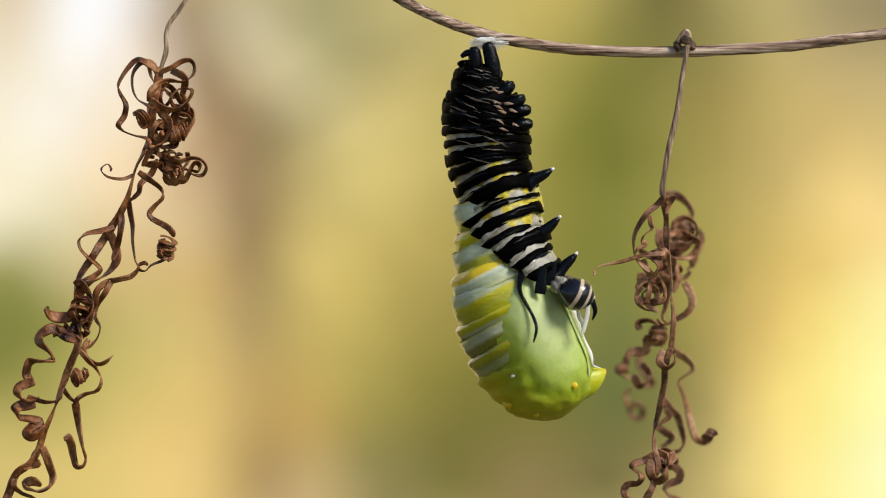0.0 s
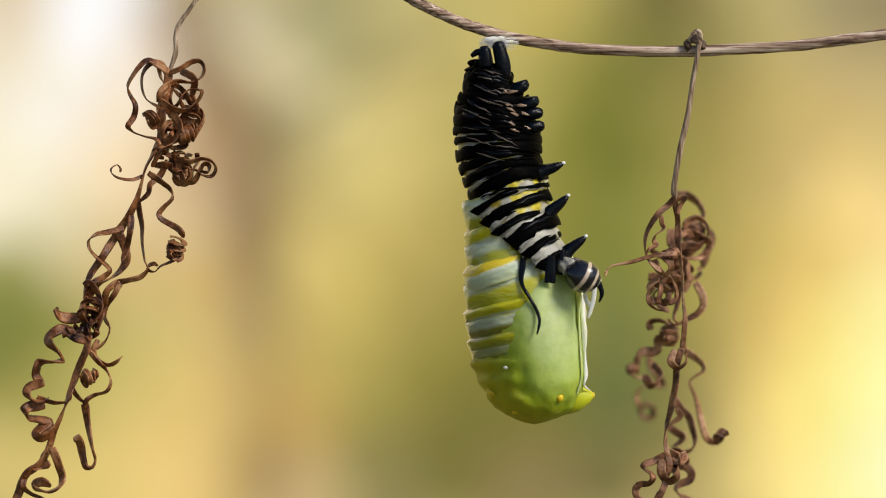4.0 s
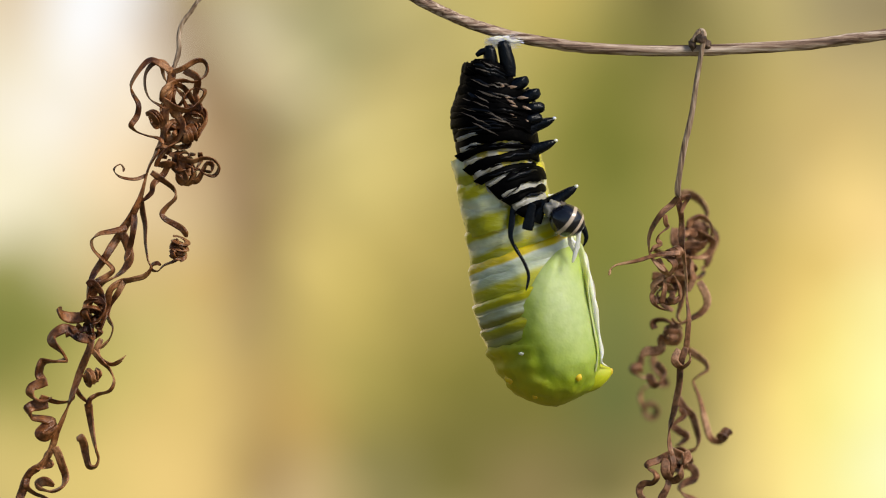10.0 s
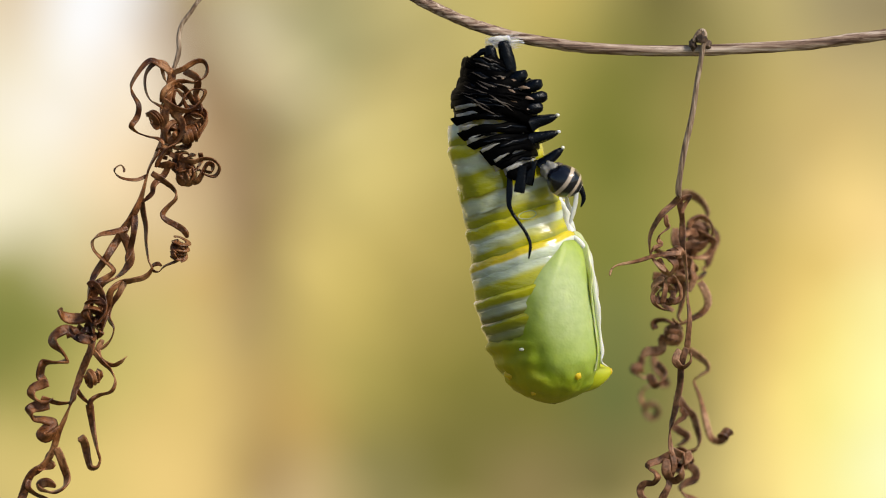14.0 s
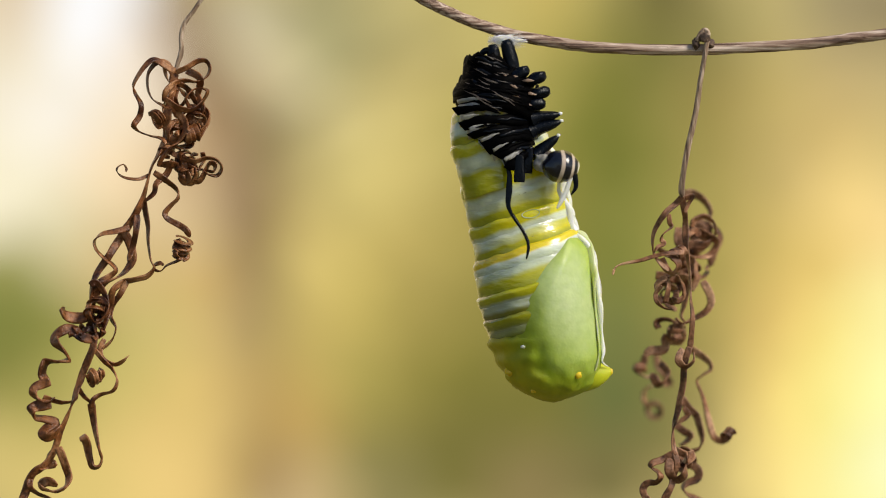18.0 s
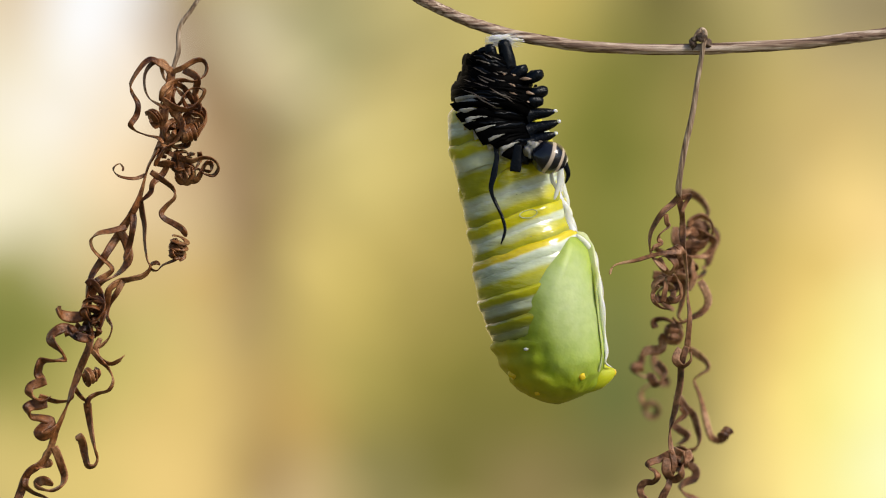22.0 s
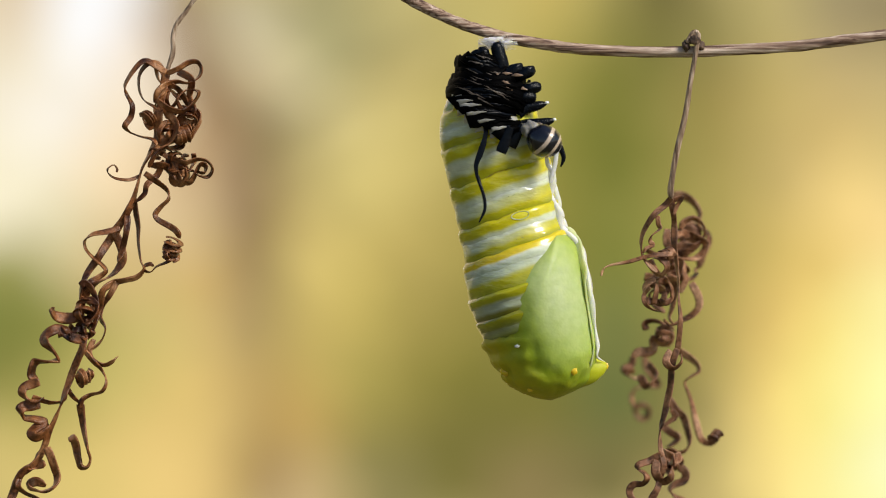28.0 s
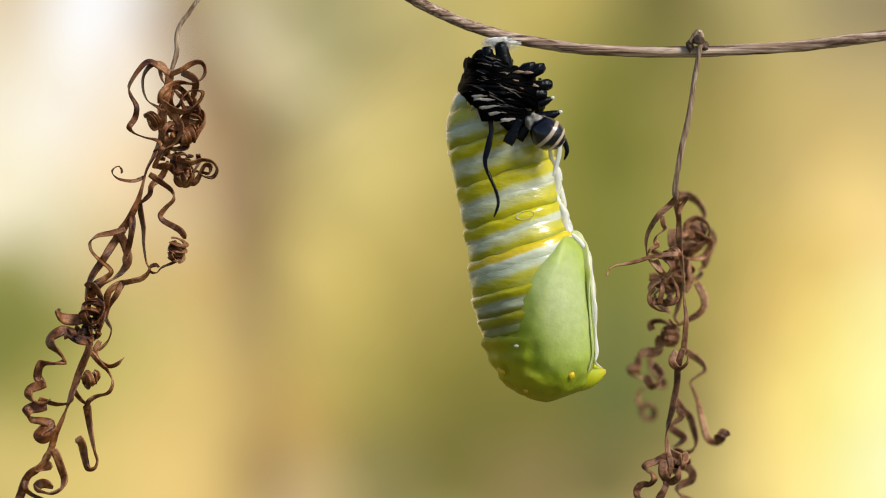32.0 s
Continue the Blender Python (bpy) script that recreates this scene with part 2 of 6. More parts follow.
def head_material():
    """Black head shell with three curved pale bands."""
    m, n, l, b = material("banded_head", 0.22, 0.0, 0.5)
    tc = n.new("ShaderNodeTexCoord")
    mp = n.new("ShaderNodeMapping")
    mp.inputs["Rotation"].default_value = (0, radians(-12), 0)
    mp.inputs["Scale"].default_value = (526, 526, 526)
    l.new(tc.outputs["Object"], mp.inputs["Vector"])
    sep, sq, add = n.new("ShaderNodeSeparateXYZ"), n.new("ShaderNodeMath"), n.new("ShaderNodeMath")
    l.new(mp.outputs["Vector"], sep.inputs[0])
    sq.operation, add.operation = "POWER", "MULTIPLY_ADD"
    sq.inputs[1].default_value = 2.0
    l.new(sep.outputs["Z"], sq.inputs[0])
    l.new(sq.outputs[0], add.inputs[0])
    add.inputs[1].default_value = 0.22
    l.new(sep.outputs["X"], add.inputs[2])
    mr = n.new("ShaderNodeMapRange")
    mr.inputs["From Min"].default_value, mr.inputs["From Max"].default_value = -1.0, 1.2
    l.new(add.outputs[0], mr.inputs["Value"])
    k, p = (0.006, 0.007, 0.014), (0.62, 0.50, 0.40)
    l.new(ramp(n, l, mr.outputs[0], [(0.46, k), (0.48, p), (0.555, p), (0.575, k), (0.73, k), (0.745, p), (0.79, p), (0.81, k), (0.88, k), (0.90, (0.80, 0.74, 0.64))]), b.inputs["Base Color"])
    bump(n, l, b, noise_node(n, l, tc.outputs["Object"], 1400, 4), 0.2)
    return m


SLEEVE = sleeve_material()
HEAD = head_material()


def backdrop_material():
    """Self-lit sheet: garden and sky far out of focus, their light painted into its soft colours."""
    m = bpy.data.materials.new("painted_garden_glow")
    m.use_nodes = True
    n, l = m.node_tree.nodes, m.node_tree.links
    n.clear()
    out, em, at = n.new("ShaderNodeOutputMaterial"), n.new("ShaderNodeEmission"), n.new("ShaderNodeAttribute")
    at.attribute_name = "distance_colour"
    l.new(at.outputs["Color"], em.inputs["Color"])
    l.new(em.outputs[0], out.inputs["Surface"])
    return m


PATCHES = []


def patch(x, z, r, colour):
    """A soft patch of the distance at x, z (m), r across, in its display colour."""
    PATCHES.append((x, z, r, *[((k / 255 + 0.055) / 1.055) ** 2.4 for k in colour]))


# painted light of sky and lit haze, foliage, stems and sunlit grass, from one side to the other
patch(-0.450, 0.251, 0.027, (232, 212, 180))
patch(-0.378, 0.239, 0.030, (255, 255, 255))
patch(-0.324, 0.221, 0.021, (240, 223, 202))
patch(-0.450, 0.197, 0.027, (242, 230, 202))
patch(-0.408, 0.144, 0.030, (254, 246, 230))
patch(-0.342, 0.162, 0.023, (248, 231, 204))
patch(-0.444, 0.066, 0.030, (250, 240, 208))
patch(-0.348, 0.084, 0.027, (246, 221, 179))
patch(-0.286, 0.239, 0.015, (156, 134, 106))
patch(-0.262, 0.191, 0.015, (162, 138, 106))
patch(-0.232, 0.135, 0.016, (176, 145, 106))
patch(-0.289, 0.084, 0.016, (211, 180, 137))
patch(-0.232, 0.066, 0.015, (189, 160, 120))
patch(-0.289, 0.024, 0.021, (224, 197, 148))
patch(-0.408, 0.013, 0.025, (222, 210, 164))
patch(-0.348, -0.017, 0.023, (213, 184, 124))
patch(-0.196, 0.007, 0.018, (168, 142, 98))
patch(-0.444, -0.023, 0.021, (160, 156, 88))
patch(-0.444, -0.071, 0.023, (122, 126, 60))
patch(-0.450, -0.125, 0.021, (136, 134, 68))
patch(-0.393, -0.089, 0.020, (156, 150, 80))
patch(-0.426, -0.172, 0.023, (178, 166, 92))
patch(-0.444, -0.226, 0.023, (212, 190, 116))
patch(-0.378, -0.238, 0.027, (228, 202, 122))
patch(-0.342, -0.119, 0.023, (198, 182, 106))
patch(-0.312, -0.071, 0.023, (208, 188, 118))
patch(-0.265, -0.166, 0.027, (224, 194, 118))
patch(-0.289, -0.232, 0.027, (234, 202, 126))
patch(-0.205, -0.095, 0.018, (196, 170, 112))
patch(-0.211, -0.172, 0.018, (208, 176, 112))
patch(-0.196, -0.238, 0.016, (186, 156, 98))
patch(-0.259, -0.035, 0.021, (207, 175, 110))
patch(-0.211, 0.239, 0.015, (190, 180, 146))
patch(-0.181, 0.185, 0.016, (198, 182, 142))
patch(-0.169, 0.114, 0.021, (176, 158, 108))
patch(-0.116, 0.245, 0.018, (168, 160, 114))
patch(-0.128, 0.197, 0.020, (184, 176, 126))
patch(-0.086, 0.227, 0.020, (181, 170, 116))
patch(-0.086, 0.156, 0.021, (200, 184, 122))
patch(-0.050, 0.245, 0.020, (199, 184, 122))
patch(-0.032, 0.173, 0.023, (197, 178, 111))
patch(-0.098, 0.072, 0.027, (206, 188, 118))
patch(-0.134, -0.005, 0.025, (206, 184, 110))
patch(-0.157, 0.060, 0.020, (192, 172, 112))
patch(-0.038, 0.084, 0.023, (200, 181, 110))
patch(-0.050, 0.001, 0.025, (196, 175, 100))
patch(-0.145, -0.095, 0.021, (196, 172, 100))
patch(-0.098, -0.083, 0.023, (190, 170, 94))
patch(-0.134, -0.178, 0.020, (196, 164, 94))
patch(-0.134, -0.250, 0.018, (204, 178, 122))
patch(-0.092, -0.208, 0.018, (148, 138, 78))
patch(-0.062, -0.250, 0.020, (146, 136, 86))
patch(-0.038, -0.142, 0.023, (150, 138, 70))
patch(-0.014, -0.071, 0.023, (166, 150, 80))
patch(0.010, -0.208, 0.027, (124, 117, 60))
patch(0.033, 0.251, 0.023, (198, 182, 110))
patch(0.045, 0.144, 0.025, (180, 166, 92))
patch(0.045, 0.024, 0.025, (172, 156, 84))
patch(0.069, -0.071, 0.029, (146, 136, 68))
patch(0.087, -0.154, 0.027, (126, 120, 58))
patch(0.087, -0.244, 0.021, (142, 126, 80))
patch(0.105, 0.251, 0.020, (198, 178, 100))
patch(0.114, 0.191, 0.020, (170, 158, 84))
patch(0.129, 0.132, 0.018, (150, 145, 70))
patch(0.165, 0.185, 0.018, (130, 128, 58))
patch(0.168, 0.120, 0.020, (120, 124, 50))
patch(0.176, 0.060, 0.020, (122, 124, 58))
patch(0.129, 0.060, 0.020, (148, 142, 66))
patch(0.176, 0.245, 0.016, (158, 148, 82))
patch(0.236, 0.257, 0.016, (116, 108, 62))
patch(0.230, 0.197, 0.018, (130, 125, 65))
patch(0.230, 0.120, 0.021, (150, 142, 74))
patch(0.194, -0.005, 0.023, (132, 134, 63))
patch(0.188, -0.083, 0.023, (122, 126, 68))
patch(0.182, -0.154, 0.023, (110, 116, 64))
patch(0.171, -0.226, 0.021, (122, 114, 68))
patch(0.236, 0.036, 0.021, (158, 150, 77))
patch(0.254, -0.035, 0.020, (162, 151, 78))
patch(0.254, -0.119, 0.020, (146, 136, 74))
patch(0.242, -0.208, 0.018, (140, 130, 76))
patch(0.254, -0.256, 0.016, (172, 154, 98))
patch(0.290, 0.227, 0.020, (150, 139, 84))
patch(0.290, 0.156, 0.021, (163, 146, 82))
patch(0.296, 0.066, 0.023, (175, 158, 89))
patch(0.308, -0.023, 0.021, (182, 162, 91))
patch(0.308, -0.095, 0.020, (192, 169, 98))
patch(0.299, -0.166, 0.016, (186, 166, 104))
patch(0.302, -0.238, 0.018, (220, 198, 124))
patch(0.349, 0.245, 0.020, (190, 173, 113))
patch(0.355, 0.162, 0.023, (197, 175, 108))
patch(0.367, 0.078, 0.023, (205, 180, 113))
patch(0.361, -0.005, 0.021, (216, 188, 108))
patch(0.355, -0.077, 0.020, (239, 204, 118))
patch(0.349, -0.154, 0.020, (255, 224, 131))
patch(0.361, -0.232, 0.021, (255, 228, 139))
patch(0.415, 0.251, 0.021, (167, 152, 111))
patch(0.415, 0.191, 0.020, (197, 175, 120))
patch(0.421, 0.126, 0.023, (214, 186, 118))
patch(0.427, 0.048, 0.023, (248, 216, 136))
patch(0.415, -0.023, 0.021, (243, 210, 122))
patch(0.409, -0.095, 0.021, (255, 233, 135))
patch(0.409, -0.172, 0.023, (255, 241, 143))
patch(0.421, -0.244, 0.025, (255, 247, 161))
patch(0.457, 0.245, 0.018, (150, 135, 99))
patch(0.460, 0.179, 0.018, (193, 173, 120))
patch(0.460, 0.108, 0.020, (220, 195, 127))
patch(0.460, 0.024, 0.021, (255, 223, 148))
patch(0.457, -0.059, 0.021, (255, 243, 163))
patch(0.457, -0.148, 0.023, (255, 251, 173))
patch(0.457, -0.232, 0.023, (255, 255, 194))
patch(-0.250, 0.239, 0.014, (164, 143, 111))
patch(-0.205, 0.105, 0.015, (181, 153, 111))
patch(-0.193, 0.057, 0.016, (159, 129, 91))
patch(-0.205, -0.041, 0.017, (176, 150, 102))
patch(-0.134, 0.150, 0.014, (204, 190, 140))
patch(-0.151, 0.129, 0.013, (184, 170, 122))
patch(-0.110, 0.120, 0.014, (182, 168, 112))
patch(-0.050, 0.203, 0.016, (201, 188, 125))
patch(-0.002, 0.209, 0.016, (204, 187, 119))
patch(-0.008, 0.126, 0.016, (197, 181, 109))
patch(-0.086, 0.024, 0.018, (204, 184, 108))
patch(-0.134, 0.036, 0.014, (196, 174, 108))
patch(-0.062, -0.047, 0.016, (175, 158, 85))
patch(-0.098, -0.017, 0.016, (206, 183, 104))
patch(0.010, -0.125, 0.018, (128, 122, 54))
patch(-0.086, -0.154, 0.018, (172, 156, 84))
patch(-0.181, -0.148, 0.014, (206, 172, 100))
patch(-0.163, -0.208, 0.014, (206, 170, 102))
patch(-0.157, -0.253, 0.015, (206, 176, 132))
patch(-0.217, -0.125, 0.014, (200, 170, 106))
patch(-0.235, -0.244, 0.014, (222, 188, 118))
patch(0.141, 0.013, 0.018, (134, 132, 60))
patch(0.206, 0.084, 0.016, (132, 132, 58))
patch(-0.199, 0.024, 0.013, (162, 132, 92))
patch(-0.196, 0.084, 0.013, (172, 144, 106))
patch(-0.205, 0.248, 0.012, (200, 188, 152))
patch(-0.169, 0.197, 0.012, (202, 188, 148))
patch(-0.142, 0.165, 0.011, (208, 194, 150))
patch(-0.056, 0.182, 0.010, (182, 165, 106))
patch(-0.086, 0.165, 0.009, (191, 173, 116))
patch(-0.026, 0.196, 0.009, (188, 171, 107))
patch(-0.241, 0.173, 0.014, (156, 130, 97))
patch(-0.098, -0.148, 0.014, (168, 158, 82))
patch(-0.110, -0.119, 0.014, (186, 168, 92))
patch(0.039, 0.203, 0.016, (196, 180, 112))
patch(0.206, 0.251, 0.014, (131, 124, 68))


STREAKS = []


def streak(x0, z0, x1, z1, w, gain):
    """Darkens or lightens the painted glow from one point to the other (m), w wide: a soft far branch or gap of light.
    """
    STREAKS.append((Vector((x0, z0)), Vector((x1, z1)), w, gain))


# first a broad lightening of the glow left of the pupa
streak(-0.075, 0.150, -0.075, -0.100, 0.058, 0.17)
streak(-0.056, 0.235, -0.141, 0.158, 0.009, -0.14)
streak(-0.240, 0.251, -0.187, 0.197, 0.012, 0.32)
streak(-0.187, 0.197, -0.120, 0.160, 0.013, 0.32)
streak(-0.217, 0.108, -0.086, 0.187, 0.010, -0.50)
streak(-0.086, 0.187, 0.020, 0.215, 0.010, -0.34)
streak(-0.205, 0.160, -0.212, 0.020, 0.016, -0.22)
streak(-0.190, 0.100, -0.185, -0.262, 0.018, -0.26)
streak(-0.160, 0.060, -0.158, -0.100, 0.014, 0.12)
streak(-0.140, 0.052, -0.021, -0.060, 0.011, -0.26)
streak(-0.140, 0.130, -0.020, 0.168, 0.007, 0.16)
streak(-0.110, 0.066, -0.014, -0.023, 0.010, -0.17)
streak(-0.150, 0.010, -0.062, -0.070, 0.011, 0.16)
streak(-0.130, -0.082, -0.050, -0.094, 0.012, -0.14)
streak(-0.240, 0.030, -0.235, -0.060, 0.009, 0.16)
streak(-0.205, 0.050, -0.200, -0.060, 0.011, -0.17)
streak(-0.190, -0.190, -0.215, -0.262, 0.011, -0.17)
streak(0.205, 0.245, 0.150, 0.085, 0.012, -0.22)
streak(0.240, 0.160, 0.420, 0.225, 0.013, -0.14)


# ---- the setting ----
def build_setting():
    bm = bmesh.new()
    bmesh.ops.create_grid(bm, x_segments=2, y_segments=2, size=400)
    grass = mottled("dry_grass", [(0.3, (0.05, 0.055, 0.015)), (0.55, (0.14, 0.12, 0.04)), (0.75, (0.25, 0.20, 0.08))], 1.2, 30, 0.9, 0, 0, 0.4, dist=0.02)
    g = part("ground", bm, grass, None, smooth=False)
    g.location.z = -1.1
    tagged(g, "dry grassy garden ground, out of focus", "ground", kind="structure")
    xs = [-7, -4, -2, -1.2, -0.8, *np.linspace(-0.56, 0.56, 150), 0.8, 1.2, 2, 4, 7]
    zs = [-1.1, -0.8, -0.55, *np.linspace(-0.34, 0.34, 90), 0.55, 0.9, 1.5, 3, 6]
    bm = bmesh.new()
    vs = [[bm.verts.new((x, z, 0)) for x in xs] for z in zs]
    for r0, r1 in zip(vs, vs[1:]):
        for j in range(len(xs) - 1):
            bm.faces.new((r0[j], r0[j + 1], r1[j + 1], r1[j]))
    # the sheet glows by itself; the distance's light is in its colours
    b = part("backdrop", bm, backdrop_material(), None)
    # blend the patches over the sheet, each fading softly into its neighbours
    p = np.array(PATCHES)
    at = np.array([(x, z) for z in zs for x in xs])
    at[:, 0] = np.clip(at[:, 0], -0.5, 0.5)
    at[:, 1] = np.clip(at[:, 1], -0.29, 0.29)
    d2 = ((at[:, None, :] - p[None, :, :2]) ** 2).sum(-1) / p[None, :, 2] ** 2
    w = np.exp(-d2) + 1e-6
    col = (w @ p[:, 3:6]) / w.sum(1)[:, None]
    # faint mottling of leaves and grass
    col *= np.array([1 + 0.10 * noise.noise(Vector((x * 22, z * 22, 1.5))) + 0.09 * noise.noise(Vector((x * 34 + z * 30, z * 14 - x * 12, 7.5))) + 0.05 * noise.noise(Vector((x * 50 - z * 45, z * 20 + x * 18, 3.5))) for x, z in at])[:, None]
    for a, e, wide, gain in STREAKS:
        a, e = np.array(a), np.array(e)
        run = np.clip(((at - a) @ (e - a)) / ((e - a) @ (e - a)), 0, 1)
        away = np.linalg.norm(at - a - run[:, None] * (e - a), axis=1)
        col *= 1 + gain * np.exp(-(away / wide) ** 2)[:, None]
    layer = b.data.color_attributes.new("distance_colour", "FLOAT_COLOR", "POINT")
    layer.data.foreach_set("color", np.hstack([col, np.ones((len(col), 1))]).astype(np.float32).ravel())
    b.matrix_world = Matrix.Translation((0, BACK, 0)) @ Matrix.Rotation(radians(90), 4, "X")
    tagged(b, "glowing sheet painted as a blurred yellow and green garden", "backdrop", kind="structure")


BACK = 4.0
build_setting()


# ---- vine ----
def vine_width(s):
    return 1.18


VINE_LINE = vecs([(-101.04, 57.66), (-65.04, 51.66), (-41.04, 45.06), (-21.24, 37.56), (-11.04, 30.96), (-5.04, 28.02), (-1.62, 26.1), (1.86, 24.48), (6.54, 22.92), (12.96, 21.72), (18.96, 21.24), (27.54, 21.18), (36.96, 21.66), (42.96, 22.32), (47.04, 22.86), (56.16, 24.18), (71.76, 27.96), (102.96, 35.46)], 0.9)
vine = thing("vine_stem", VINE_LINE[8], "thin dry brown vine stem with grooved bark", "vine")


def local(pts, ob):
    o = ob.location / MM
    return [p - o for p in pts]


bm = bmesh.new()
sweep(bm, local(VINE_LINE, vine), vine_width, 1.0, 0.0, 28, 0.45, 0.05, (0.9, 0.9), 4.0, 0.035)
part("stem", bm, BARK, vine)
bm = bmesh.new()
sweep(bm, local(vecs([(102.96, 35.46), (150, 50), (240, 62), (330, 30), (385, -60), (410, -300), (425, -700), (430, -1110)], 0.9), vine), lambda s: 1.34 + 3 * s, 1.0, 0.0, 12, 4.0, 0.1, (1, 1), 2.0, 0.06)
part("root_stem", bm, BARK, vine)
bm = bmesh.new()
blob(bm, Vector((26.52, 0.1, 21.78)) - vine.location / MM, (0.42, 0.45, 0.62), 0.25, 2.0)
blob(bm, Vector((27.96, 0.3, 21.78)) - vine.location / MM, (0.5, 0.4, 0.55), 0.25, 5.0)
blob(bm, Vector((27.4, -0.25, 22.35)) - vine.location / MM, (0.6, 0.4, 0.5), 0.3, 8.0)
part("node", bm, DARK_BARK, vine, "dark knot of the stem")

# silk button that holds the tail
silk = thing("silk_pad", (7.26, -0.8, 22.14), "small pad of white silk under the vine stem", "silk pad")
bm = bmesh.new()
blob(bm, (-1.15, 0.0, 0.0), (1.15, 0.5, 0.46), 0.25, 1.0, 28)
blob(bm, (0.1, 0.1, -0.1), (1.3, 0.4, 0.2), 0.25, 4.0, 24)
part("pad", bm, SILK, silk)
random.seed(11)
for k in range(340):
    bm = bmesh.new()
    a = Vector((random.uniform(-2.9, -0.3), random.uniform(-0.8, 0.1), random.uniform(-0.6, 0.35)))
    b = a + Vector((random.uniform(0.3, 2.0), random.uniform(-0.2, 0.2), random.uniform(-0.5, 0.5)))
    sweep(bm, [a, (a + b) / 2 + Vector((0, 0, random.uniform(-0.25, 0.1))), b], 0.020, 1.0, 0, 5, 0.2, 0, (1, 0.5), k)
    part("thread", bm, SILK, silk)


# ---- tendrils ----
def coil(c, r, turns, axis, length, phase=0.0, shrink=0.75):
    """Points of a corkscrew round c: r across, along axis (mm)."""
    ax = Vector(axis).normalized()
    e1 = ax.cross(Vector((0.3, 1, 0.2))).normalized()
    e2 = ax.cross(e1)
    n = int(turns * 9)
    pts = []
    for k in range(n + 1):
        s = k / n
        a = phase + s * turns * 2 * math.pi
        rr = r * lerp(1, shrink, s) * (1 + 0.35 * noise.noise(Vector((c[0], c[2], s * 4))))
        pts.append(Vector(c) + ax * (length * (s - 0.5)) + (e1 * math.cos(a) + e2 * math.sin(a)) * rr)
    return pts


def tangle(c, rx, rz, n, depth, seed):
    """Loose loops of n curls crumpled together round c (mm)."""
    random.seed(seed)
    out = []
    for k in range(n):
        a = random.uniform(0, 6.28)
        q = Vector((c[0] + random.uniform(-0.4, 0.4) * rx, c[1] + random.uniform(-0.5, 0.5) * rz))
        size = random.uniform(0.6, 1.0)
        turn = random.choice((-1, 1))
        pts = []
        for g in range(random.randint(6, 10)):
            aa = a + turn * g * 0.75
            rr = size * (1 - 0.05 * g) * random.uniform(0.5, 1.25)
            pts.append((q.x + rx * rr * math.cos(aa), q.y + rz * rr * math.sin(aa), random.uniform(-0.8, 0.8)))
        out.append((pts, random.uniform(0.4, 0.62), depth, "curl"))
    return out


def tendril(name, label, at, stem, curls, coils, mat):
    t = thing(name, at, label, "tendril", "dried tendrils")
    o = Vector(at)
    for k, (pts, w, depth, nm) in enumerate(stem + curls):
        bm = bmesh.new()
        depth *= 2.6 if 3 < depth < 10 else 1
        random.seed(k * 7 + len(curls))
        ps = vecs(pts, depth)
        for q in ps[1:] if depth < 2 else ():
            q.y += random.uniform(-0.55, 0.55) if nm != "stem" else 0
        ps = [Vector((q.x * (1 + q.y / 447.6), q.y, q.z * (1 + q.y / 447.6))) for q in ps]
        sweep(bm, [q - o for q in ps], w * (1.4 if mat is TENDRIL else 1.6), 0.55 if nm != "stem" else 0.85, len(pts) * 0.05, 14, 0.22, 0.16, (0.8, 0.4), k * 3.3, 0.05)
        part(nm, bm, mat if nm != "stem" else [PALE_STEM], t)
    for k, (c, r, turns, axis, length, w, depth) in enumerate(coils):
        bm = bmesh.new()
        depth *= 2.6 if 3 < depth < 10 else 1
        sweep(bm, [q - o for q in coil((c[0] * (1 + depth / 447.6), depth, c[1] * (1 + depth / 447.6)), r, turns, axis, length, k * 1.3)], w * 1.35, 0.5, 0.3, 14, 0.2, 0.16, (0.6, 0.4), k * 5.1 + 1, 0.05)
        part("coil", bm, mat, t)
    return t


LEFT_STEM = [
    ([(-15.84, 35.46), (-18.84, 34.14), (-22.44, 30.66), (-24.54, 28.14), (-25.92, 26.46), (-26.76, 25.26), (-27.72, 23.94), (-28.08, 22.56), (-28.02, 21.06), (-28.44, 19.74), (-28.68, 18.78)], 0.36, 0.3, "stem"),
    ([(-28.68, 18.96), (-29.04, 16.86), (-29.46, 14.46), (-29.64, 12.06), (-30.42, 10.26), (-31.32, 8.46), (-31.92, 6.06), (-32.64, 4.26), (-33.72, 2.46), (-34.74, 0.96), (-35.64, -0.54), (-36.72, -2.04), (-37.44, -3.54), (-37.74, -5.34), (-37.44, -7.14), (-37.14, -8.94)], 0.62, 0.0, "axis"),
    ([(-37.14, -8.94), (-37.44, -10.44), (-38.04, -11.94), (-38.76, -13.74), (-39.36, -15.54), (-40.14, -17.64), (-41.04, -19.74), (-41.64, -21.54), (-42.72, -23.04), (-43.92, -23.94), (-44.64, -25.74), (-45.24, -27.54), (-46.44, -31.14), (-47.04, -35.94)], 0.62, 0.0, "axis"),
]
